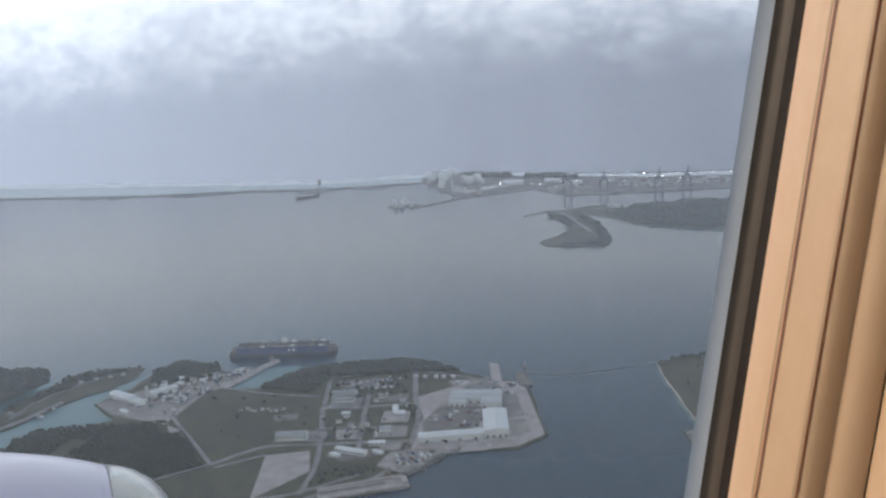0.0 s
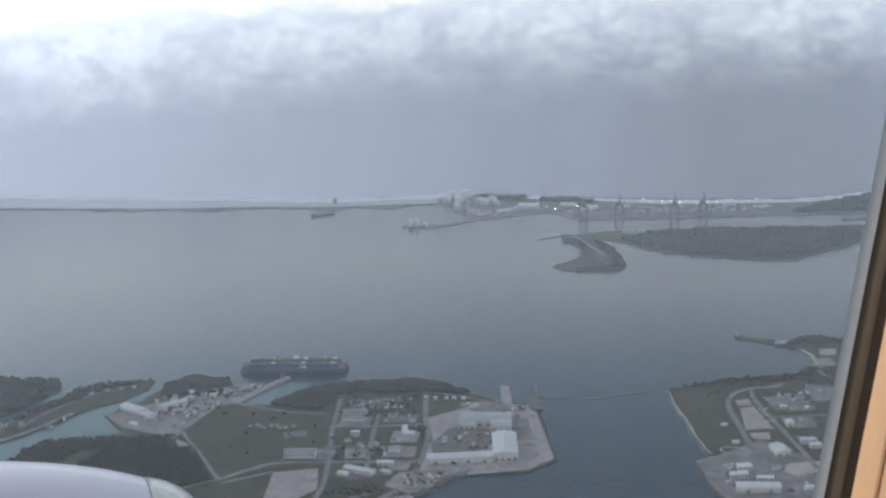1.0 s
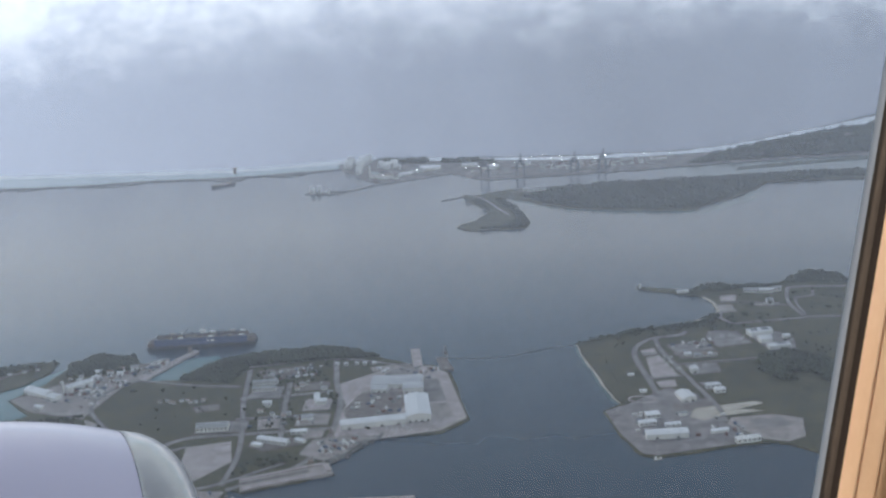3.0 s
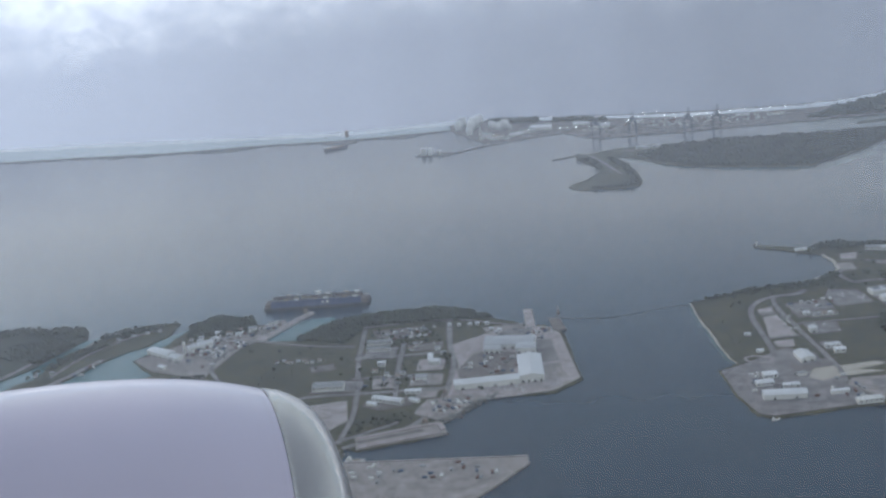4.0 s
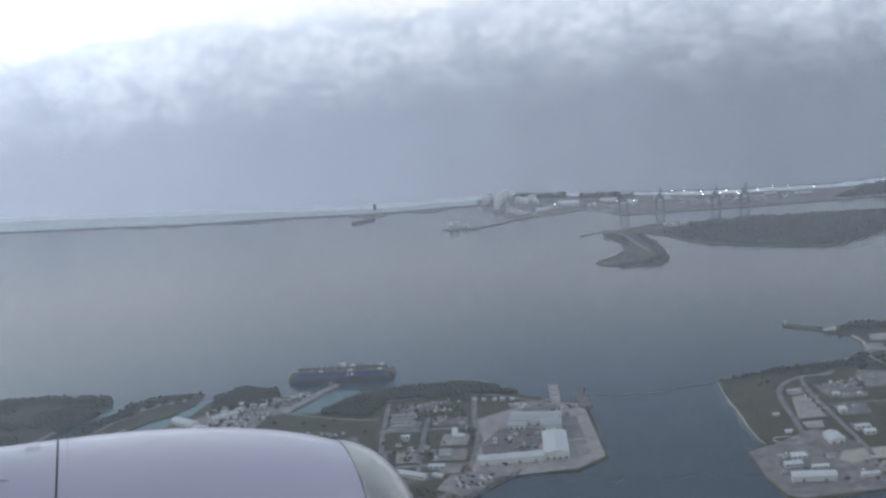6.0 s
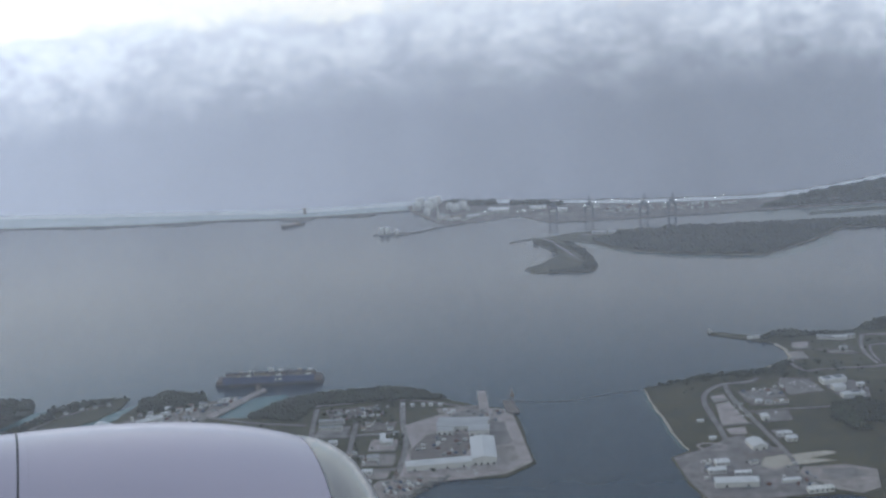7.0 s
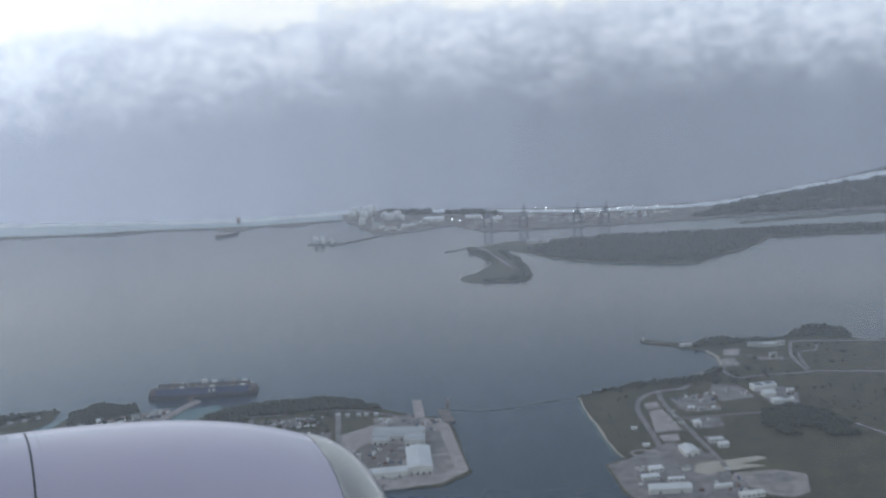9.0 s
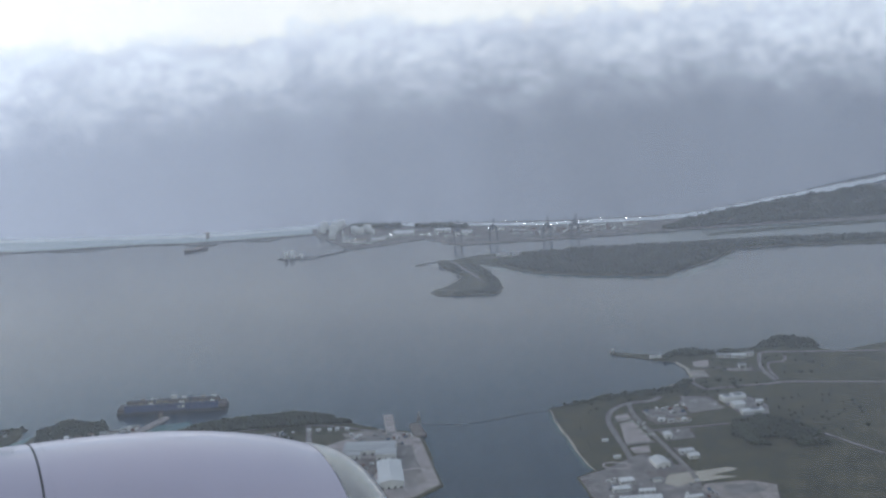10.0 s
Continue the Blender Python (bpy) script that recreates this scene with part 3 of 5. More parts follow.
# graving dock, south quay, truck yard and jetties
for pts, material, z, label in (
        ([(-637, 1220), (-549, 1281), (-527, 1251), (-621, 1188)], GRAVEL, 3.0, "stained concrete dock pier"),
        ([(-690, 1120), (-637, 1148), (-411, 1207), (-406, 1192), (-428, 1130), (-480, 1020), (-700, 1000)], GRAVEL, 2.6, "wide worn concrete south quay"),
        (wander([(-590, 1297), (-589, 1341), (-545, 1366), (-512, 1362), (-522, 1344), (-533, 1309), (-551, 1284)], 7, 2.0), GRAVEL, 2.4, "cluttered gravel truck yard"),
        ([(-562, 1682), (-548, 1684), (-522, 1614), (-535, 1607)], CONCRETE, 3.4, "pale concrete jetty"),
        ([(-512, 1650), (-499, 1655), (-474, 1610), (-490, 1602)], DIRT, 2.8, "weathered timber and concrete jetty"),
        ([(-940, 1510), (-908, 1640), (-898, 1636), (-922, 1508)], CONCRETE, 3.0, "narrow concrete pier to the dry dock"),
        ([(-1160, 2728), (-1120, 2722), (-1068, 2735), (-1062, 2762), (-1110, 2758), (-1150, 2745)], ROCK, 2.2, "small rock islet"),
        ([(-705, 1140), (-640, 1165), (-640, 1185), (-700, 1178)], GRAVEL, 2.4, "cluttered gravel dock head"),
        ([(-600, 1600), (-545, 1625), (-540, 1605), (-590, 1585)], GRAVEL, 2.4, "bare gravel at the shore"),
        ([(-740, 1502), (-700, 1512), (-690, 1470), (-738, 1462)], ASPHALT, 2.3, "worn paved plot"),
        ([(-650, 1470), (-612, 1478), (-604, 1440), (-640, 1430)], CONCRETE, 2.3, "pale paved plot"),
        ([(-640, 1412), (-596, 1424), (-588, 1392), (-630, 1380)], GRAVEL, 2.3, "cleared gravel plot"),
        ([(-730, 1380), (-700, 1388), (-690, 1360), (-718, 1352)], ASPHALT, 2.3, "worn paved plot"),
        ([(-583, 1440), (-579, 1505), (-560, 1514), (-520, 1512), (-500, 1500), (-508, 1428), (-520, 1405), (-556, 1385)], DIRT, 2.42, "brown dirt storage yard"),
        ([(-765, 1566), (-700, 1596), (-682, 1560), (-738, 1530)], DIRT, 2.15, "bare brown building plot"),
        ([(-690, 1520), (-640, 1540), (-632, 1512), (-676, 1498)], DIRT, 2.15, "bare brown building plot"),
        ([(-690, 1395), (-660, 1403), (-648, 1372), (-676, 1362)], GRAVEL, 2.15, "bare gravel plot"),
        ([(-615, 1370), (-585, 1376), (-580, 1350), (-606, 1342)], GRAVEL, 2.15, "bare gravel plot"),
        ([(-660, 1340), (-615, 1345), (-600, 1325), (-640, 1300), (-668, 1310)], DIRT, 2.12, "worn ground round a barrack"),
        ([(-760, 1366), (-705, 1378), (-698, 1352), (-758, 1334)], DIRT, 2.12, "worn ground round a hall"),
        ([(-935, 1360), (-900, 1345), (-880, 1320), (-920, 1340)], GRAVEL, 2.12, "gravel verge beside a road"),
        ([(-520, 1560), (-486, 1568), (-452, 1492), (-486, 1476), (-500, 1510)], ASPHALT, 2.36, "dark worn quay apron"),
        ([(-486, 1470), (-450, 1486), (-428, 1440), (-446, 1430)], GRAVEL, 2.36, "dusty quay apron"),
        ([(-560, 1600), (-525, 1606), (-520, 1572), (-572, 1562)], ASPHALT, 2.36, "dark worn quay apron"),
        ([(-955, 1560), (-935, 1600), (-918, 1596), (-930, 1515), (-946, 1520)], GRAVEL, 2.1, "cluttered gravel foot of the pier"),
        ([(-220, 1476), (-196, 1420), (-160, 1440), (-190, 1496)], ASPHALT, 2.36, "dark worn quay apron"),
        ([(-110, 1470), (-84, 1440), (-52, 1424), (-96, 1406), (-118, 1440)], ASPHALT, 2.36, "dark worn quay apron"),
        ([(-150, 1560), (-120, 1560), (-112, 1530), (-140, 1515), (-158, 1530)], ASPHALT, 2.44, "dark worn yard"),
        ([(-50, 1480), (-10, 1494), (4, 1470), (-36, 1452)], ASPHALT, 2.34, "dark worn patch in a gravel lot"),
        ([(-120, 1600), (-96, 1608), (-84, 1584), (-108, 1572)], ASPHALT, 2.2, "worn grey paved yard"),
        ([(-168, 1712), (-120, 1726), (-104, 1700), (-150, 1690)], DIRT, 2.24, "worn ground round site cabins"),
        ([(-800, 1420), (-770, 1440), (-760, 1420), (-786, 1404)], DIRT, 2.1, "bare brown patch in the field"),
        ([(-60, 1960), (-20, 1965), (-18, 1950), (-58, 1946)], GRAVEL, 2.1, "bare gravel beside a house"),
        ([(-120, 1940), (-96, 1948), (-84, 1915), (-104, 1905)], GRAVEL, 2.1, "bare ground behind the beach")):
    v, f = slab(pts, -1.0, z, 0.3)
    tagged(new("pavement", mesh_of("pavement", v, f, material)), label, "pavement", kind="structure")
# the dock pier's two raised walls, its dark trough and a squat end block
for line, w, z, material, label in (([(-633, 1214), (-551, 1271)], 3.0, 4.2, CONCRETE, "raised concrete wall of a dock pier"), ([(-620, 1194), (-536, 1250)], 8.0, 4.4, CONCRETE, "broad raised concrete wall of a dock pier"),
                                    ([(-627, 1207), (-560, 1252)], 7.0, 3.2, DOCK_BROWN, "dark trough between the pier walls"), ([(-545, 1272), (-534, 1256)], 7.0, 4.8, CONCRETE, "squat concrete block at a pier's end"),
                                    ([(-640, 1150), (-412, 1209)], 2.0, 3.1, CONCRETE, "low kerb along the south quay")):
    v, f = ribbon([Vector(line[0]) + (Vector(line[1]) - Vector(line[0])) * i / 8 for i in range(9)], w, z, 2.0, 0.12)
    tagged(new("kerb", mesh_of("kerb", v, f, material)), label, "kerb", kind="structure")


def rubble(line, count, size, material, label, seed):
    """Uneven boulders tipped along a shore."""
    g = np.random.default_rng(seed)
    v, f = [], []
    for i in range(count):
        u = g.uniform(0, len(line) - 1.001)
        a, b = np.array(line[int(u)]), np.array(line[int(u) + 1])
        p = a + (b - a) * (u - int(u)) + g.normal(0, 3.0, 2)
        q = ICO_V * (1 + g.uniform(-0.3, 0.3, (len(ICO_V), 1))) * np.array((1, 1, 0.7)) * size * g.uniform(0.5, 1.2) + np.array((p[0], p[1], g.uniform(0.4, 2.2)))
        f += [tuple(int(n) + len(v) for n in tri) for tri in ICO_F]
        v += [tuple(c) for c in q]
    tagged(new("boulders", mesh_of("boulders", v, f, material)), label, "rocks", kind="stuff")


rubble([(-546, 1281), (-530, 1309), (-519, 1344), (-504, 1366)], 90, 2.6, ROCK, "dark boulders along the truck yard's shore", 41)
rubble([(-546, 1281), (-530, 1309), (-519, 1344), (-506, 1364)], 40, 2.2, DIRT, "brown rubble along the truck yard's shore", 42)
rubble([(-637, 1200), (-630, 1168), (-640, 1150)], 24, 2.2, ROCK, "dark boulders at the head of a dock", 43)
for line, w, z, label in (([(-1070, 2750), (-1040, 2790), (-1004, 2848)], 8, 2.2, "low causeway of dark rock"), ([(-790, 2668), (-738, 2722)], 5, 1.6, "thin rock jetty"),
                          ([(-1500, 2905), (-1440, 2890), (-1400, 2905)], 26, 2.0, "rubble spur beside the breakwater"), ([(-1350, 2950), (-1290, 2945), (-1250, 2975)], 18, 2.0, "rubble spur beside the breakwater"),
                          ([(-2010, 2790), (-2080, 2735)], 10, 1.6, "rubble spur beside the breakwater"), ([(-1930, 2798), (-1990, 2748)], 9, 1.6, "rubble spur beside the breakwater"),
                          ([(-1900, 2806), (-1760, 2808), (-1660, 2870)], 7, 1.4, "rubble spur beside the breakwater")):
    v, f = ribbon(rounded(line, 5), w, z, 3.0, 0.3)
    tagged(new("rock_spur", mesh_of("rock_spur", v, f, ROCK)), label, "rocks", kind="structure")
v, f = ribbon(wander([(-119, 1892), (-110, 1917), (-121, 1956), (-140, 1985)], 6, 1.5, False), 7, 1.9, 2.2, 0.3)
tagged(new("beach", mesh_of("beach", v, f, SAND)), "pale sand beach in a small bay", "beach", kind="structure")
v, f = ribbon(wander([(-153, 1850), (-119, 1894)], 6, 1.5, False), 5, 1.9, 2.2, 0.3)
tagged(new("beach", mesh_of("beach", v, f, SAND)), "pale sand beach in a small bay", "beach", kind="structure")
v, f = ribbon(wander([(-314, 1738), (-278, 1644), (-242, 1561), (-216, 1516)], 8, 2.0, False), 4.5, 0.9, 1.2, 0.6)
tagged(new("beach", mesh_of("beach", v, f, SAND)), "thin strip of sand along the shore", "beach", kind="structure")
v, f = ribbon(rounded([(-500, 1657), (-440, 1662), (-400, 1680), (-349, 1717), (-313, 1734)], 10), 0.7, 0.5, 0.7)
tagged(new("floating_boom", mesh_of("floating_boom", v, f, ROCK)), "dark floating boom across the channel", "boom")
v, f = ribbon(wander([(-318, 1741), (-282, 1645), (-246, 1560), (-220, 1514)], 8, 2.5, False), 8, 0.12, 0.5, 0.5)
tagged(new("shallows", mesh_of("shallows", v, f, EDGE)), "paler shallow water along the shore", "water", kind="structure")
for outline in ([(-640, 2690), (-588, 2672), (-510, 2627), (-357, 2590), (-199, 2594), (-118, 2706), (-89, 2784), (-60, 2760), (-90, 2690), (-180, 2570), (-357, 2566), (-515, 2598), (-590, 2630)],
                [(-220, 2940), (40, 3000), (300, 3060), (300, 3160), (46, 3160), (-140, 3090), (-300, 3035), (-330, 2990)]):
    v, f = slab(wander(outline, 20, 9), -0.5, 0.12)
    tagged(new("shallows", mesh_of("shallows", v, f, EDGE)), "paler shallow water beside the island", "water", kind="structure")


# ---------------------------------------------------------------- buildings
def gable(L, D, h, rise, over=0.7, thick=0.35):
    """A pitched roof over L x D, its ridge along the longer side, as a bmesh."""
    bm = bmesh.new()
    if L >= D:
        prof = [(-over, 0), (D / 2, rise), (D + over, 0)]
        pt = lambda a, s, z: (s, a, z)
        ends = (-over, L + over)
    else:
        prof = [(-over, 0), (L / 2, rise), (L + over, 0)]
        pt = lambda a, s, z: (a, s, z)
        ends = (-over, D + over)
    rows = []
    for s in ends:
        rows.append([bm.verts.new(pt(a, s, h + z + t)) for t in (0, thick) for a, z in prof])
    a, b = rows
    for i in (0, 1):
        bm.faces.new((a[i], a[i + 1], b[i + 1], b[i]))
        bm.faces.new((a[3 + i], a[4 + i], b[4 + i], b[3 + i]))
        for r in rows:
            bm.faces.new((r[i], r[i + 1], r[i + 4], r[i + 3]))
    bm.faces.new((a[0], b[0], b[3], a[3]))
    bm.faces.new((a[2], b[2], b[5], a[5]))
    return bm


def walls(L, D, h, rise):
    bm = bmesh.new()
    if L >= D:
        ring = [(0, 0), (L, 0), (L, D / 2), (L, D), (0, D), (0, D / 2)]
    else:
        ring = [(0, 0), (L / 2, 0), (L, 0), (L, D), (L / 2, D), (0, D)]
    lo = [bm.verts.new((x, y, -1)) for x, y in ring]
    hi = [bm.verts.new((x, y, h + (rise if (L >= D and abs(y - D / 2) < 1e-6) or (L < D and abs(x - L / 2) < 1e-6) else 0))) for x, y in ring]
    for i in range(6):
        bm.faces.new((lo[i], lo[(i + 1) % 6], hi[(i + 1) % 6], hi[i]))
    return bm


def building(p, q, D, h, roof, label, rise=None, wall=None, name="building", doors=0, windows=0, vents=0, z=2.3, group=""):
    """A building from its front foot p to q, D deep away from the sea channel."""
    p, q = Vector((*p, z)), Vector((*q, z))
    L = (q - p).length
    turn = math.degrees(math.atan2(q.y - p.y, q.x - p.x))
    if (q - p).x < 0 and abs(turn) > 100:
        p, q, turn = q, p, turn - 180
    rise = min(L, D) * 0.16 if rise is None else rise
    t = thing(name, pose(*p, 0, 0, turn), label, "building", group)
    part("wall", walls(L, D, h, rise), wall or WHITE_WALL, t)
    if rise > 0.05:
        part("roof", gable(L, D, h, rise), roof, t)
    else:
        part("roof", boxes([(-0.4, -0.4, h, L + 0.4, D + 0.4, h + 0.5)]), roof, t)
    for i in range(doors):
        w = min(2.8, L / doors * 0.45)
        x = L * (i + 0.5) / doors
        part("door", boxes([(x - w / 2, -0.15, -0.2, x + w / 2, 0.1, min(h * 0.5, 3.0))]), DARK_GAP, t, "dark open loading door")
    for i in range(windows):
        w = L / windows * 0.45
        x = L * (i + 0.5) / windows
        part("window", boxes([(x - w / 2, -0.12, h * 0.45, x + w / 2, 0.1, h * 0.8)]), DARK_GAP, t)
    for i in range(vents):
        s = (i + 0.5) / vents
        if L >= D:
            part("roof_vent", boxes([(L * s - 1.2, D / 2 - 0.8, h + rise, L * s + 1.2, D / 2 + 0.8, h + rise + 1.1)]), GREY_ROOF, t)
        else:
            part("roof_vent", boxes([(L / 2 - 0.8, D * s - 1.2, h + rise, L / 2 + 0.8, D * s + 1.2, h + rise + 1.1)]), GREY_ROOF, t)
    return t


building((-562, 1374), (-483, 1407), 17, 7.5, WHITE_ROOF, "long white metal warehouse beside the quay", doors=4, vents=0)
building((-483, 1410), (-453, 1421), 74, 9.5, WHITE_ROOF, "large white metal warehouse with pitched roof", doors=4, vents=0, rise=3.0)
building((-570, 1517), (-500, 1530), 34, 7.0, PALE_ROOF, "broad grey-roofed warehouse with white front", doors=6, rise=2.4)
building((-565, 1503), (-543, 1507), 14, 6.0, PALE_ROOF, "grey-roofed wing of a white warehouse", doors=3, rise=1.2)
building((-519, 1507), (-492, 1514), 20, 8.0, PALE_ROOF, "tall white wing of a grey-roofed warehouse", doors=3, rise=1.8)
building((-754, 1340), (-714, 1352), 17, 6.5, GREY_ROOF, "long grey-roofed hall with white front", doors=0, windows=8)
building((-660, 1325), (-617, 1319), 10, 4.5, WHITE_ROOF, "long low white barrack", windows=8)
building((-662, 1312), (-648, 1309), 6, 3, WHITE_ROOF, "small white metal shed in grass")
building((-611, 1333), (-597, 1328), 6, 3, WHITE_ROOF, "small white metal shed in grass")
building((-749, 1510), (-714, 1521), 8, 4.5, GREY_ROOF, "long grey-roofed barrack in grass", windows=7)
building((-738, 1485), (-706, 1494), 9, 5, GREY_ROOF, "long grey-roofed barrack in grass", windows=7)
building((-702, 1440), (-691, 1443), 7, 4, WHITE_ROOF, "small white house in the grass", windows=2)
building((-641, 1480), (-631, 1455), 7, 5, WHITE_ROOF, "narrow white building block", windows=4)
building((-627, 1452), (-614, 1455), 12, 5, WHITE_ROOF, "white block beside a yard", windows=3)
building((-624, 1352), (-604, 1358), 8, 4, WHITE_ROOF, "low white roadside building", windows=3)
building((-628, 1398), (-613, 1404), 12, 3.5, GREY_ROOF, "roofless grey ruin of a block", rise=0)
building((-1080, 1434), (-1036, 1420), 16, 6.5, WHITE_ROOF, "long white metal shipyard shed", doors=4)
building((-1034, 1419), (-1015, 1413), 13, 5.5, WHITE_ROOF, "white metal shipyard shed", doors=2)
building((-1016, 1451), (-994, 1484), 12, 6, WHITE_ROOF, "white-roofed hall in the shipyard", doors=2)
building((-1030, 1385), (-1018, 1381), 7, 4, WHITE_ROOF, "small white shipyard office", windows=2)
for i, (x, y, w) in enumerate(((-985, 1540, 9), (-968, 1546, 12), (-975, 1518, 8), (-996, 1524, 10), (-1030, 1500, 7), (-1012, 1519, 9), (-956, 1553, 11), (-944, 1572, 8), (-1003, 1498, 8), (-978, 1497, 10), (-961, 1490, 7), (-1022, 1482, 8), (-1043, 1492, 6))):
    building((x, y), (x + w * 0.9, y + w * 0.35), w * 0.7, 3.5 + (i % 3), (RUST_ROOF, GREY_ROOF, WHITE_ROOF)[i % 3], ("rust-brown", "grey", "white")[i % 3] + "-roofed workshop shed in the shipyard", doors=1, group="shipyard workshops")
for x, y in ((-655, 1600), (-641, 1602), (-625, 1606), (-614, 1609), (-600, 1612), (-585, 1590), (-572, 1588), (-574, 1578)):
    building((x, y), (x + 5, y + 1.5), 4.5, 3.0, WHITE_ROOF, "small white hut beside the shore road", group="shore huts", windows=1)
# east side
def panelled(p, q, D, h, label, panels):
    """A low-pitched white hall with dark panels on its roof."""
    t = building(p, q, D, h, WHITE_ROOF, label, rise=0.8, windows=0)
    L = (Vector(q) - Vector(p)).length
    for x0, x1, y0, y1 in panels:
        part("roof_panel", boxes([(L * x0, D * y0, h + 0.95, L * x1, D * y1, h + 1.45)]), STEEL, t, "dark grey roof panel")
    return t


panelled((-58, 1791), (-26, 1808), 17, 6.5, "large white hall with dark roof panels", ((0.12, 0.42, 0.25, 0.8), (0.58, 0.9, 0.25, 0.8)))
panelled((-42, 1767), (-26, 1775), 15, 5.5, "white hall with a pale flat roof", ())
panelled((-29, 1740), (0, 1753), 12, 5, "white hall with dark roof panels", ((0.45, 0.9, 0.25, 0.8),))
building((-10, 1791), (-1, 1794), 8, 4, WHITE_ROOF, "small white building beside halls", windows=2)
building((-77, 2014), (-52, 2015), 11, 4.5, GREY_ROOF, "long grey-roofed building near the shore", windows=6)
building((-51, 2013), (-30, 2017), 11, 5, WHITE_ROOF, "long white building near the shore", windows=5)
building((-30, 2024), (-17, 2027), 10, 6, GREY_ROOF, "small grey building near the shore", windows=2)
building((-39, 1964), (-28, 1967), 8, 4, GREY_ROOF, "small grey house in grass", windows=2)
building((-133, 1632), (-124, 1635), 12, 5.5, WHITE_ROOF, "white gabled shed beside a yard", doors=1)
building((-109, 1578), (-91, 1585), 8, 4, WHITE_ROOF, "white building beside a road", windows=3)
building((-96, 1562), (-83, 1567), 10, 4.5, WHITE_ROOF, "white shed on pale sand", windows=2)
building((-136, 1524), (-119, 1533), 26, 5.5, WHITE_ROOF, "long pale-roofed hall with pitched roof", doors=2)
for i, (x, y, w, roof) in enumerate(((-148, 1699, 9, WHITE_ROOF), (-134, 1697, 9, GREY_ROOF), (-121, 1701, 5, RUST_ROOF), (-114, 1704, 5, WHITE_ROOF), (-107, 1707, 5, RUST_ROOF))):
    building((x, y), (x + w, y + w * 0.25), 7, 3.4, roof, "small site cabin in a row", rise=0.5, group="row of site cabins", windows=1)
building((-219, 1611), (-211, 1613), 4, 2.4, WHITE_ROOF, "small white hut in the grass")
building((-195, 1551), (-187, 1554), 5, 2.8, WHITE_ROOF, "small white hut near the shore")
building((-176, 1464), (-160, 1471), 12, 5, WHITE_ROOF, "white square quay building", windows=3, rise=0.6)
building((-169, 1400), (-119, 1414), 16, 6.5, WHITE_ROOF, "long white metal quay shed", doors=2, rise=1.6)
building((-182, 1438), (-162, 1446), 10, 5, WHITE_ROOF, "white flat-roofed quay building", windows=4, rise=1)
building((-150, 1440), (-131, 1446), 7, 4, WHITE_ROOF, "low white flat-roofed quay building", windows=3, rise=0.6)
building((-60, 1404), (-32, 1417), 10, 5, WHITE_WALL, "white block on the quay edge", windows=5, rise=0)
building((-92, 1428), (-72, 1437), 6, 4, WHITE_ROOF, "low white quay shed", rise=0.6)
building((-135, 1478), (-126, 1483), 6, 4, GREY_ROOF, "small grey quay hut", rise=0.6)
building((-186, 2000), (-177, 2003), 6, 3.2, WHITE_ROOF, "small white boathouse on a pier", z=2.1)
building((-175, 2004), (-168, 2006), 6, 3.2, WHITE_ROOF, "small white boathouse on a pier", z=2.1)
ring = [Vector((-190 + 18 * math.cos(a * 0.262) , 1529 + 11 * math.sin(a * 0.262))) for a in range(25)]
v, f = ribbon(ring, 3.2, 2.35, 0.5)
tagged(new("road", mesh_of("road", v, f, CONCRETE)), "pale oval turning loop", "road", kind="structure")


def tower(x, y, h, r, material, label, name, z=2.2):
    t = thing(name, pose(x, y, z), label, "tower")
    part("shaft", turned([(r, -1), (r * 0.85, h * 0.9), (r * 0.85, h)], 12), material, t)
    part("cap", turned([(r * 1.15, h), (r * 1.15, h + r * 0.5), (r * 0.5, h + r * 0.7)], 12), material, t)
    return t


tower(-1018, 1441, 19, 2.2, WHITE_WALL, "slim white tower beside the sheds", "tower")
tower(-252, 2026, 6, 1.2, WHITE_WALL, "small white harbour light at a pier's end", "harbour_light")
tower(-1046, 2900, 33, 2.4, WHITE_WALL, "tall pale power station chimney", "chimney")
tower(-1461, 2975, 12, 5, RUST_ROOF, "squat dark signal tower on the breakwater", "tower")


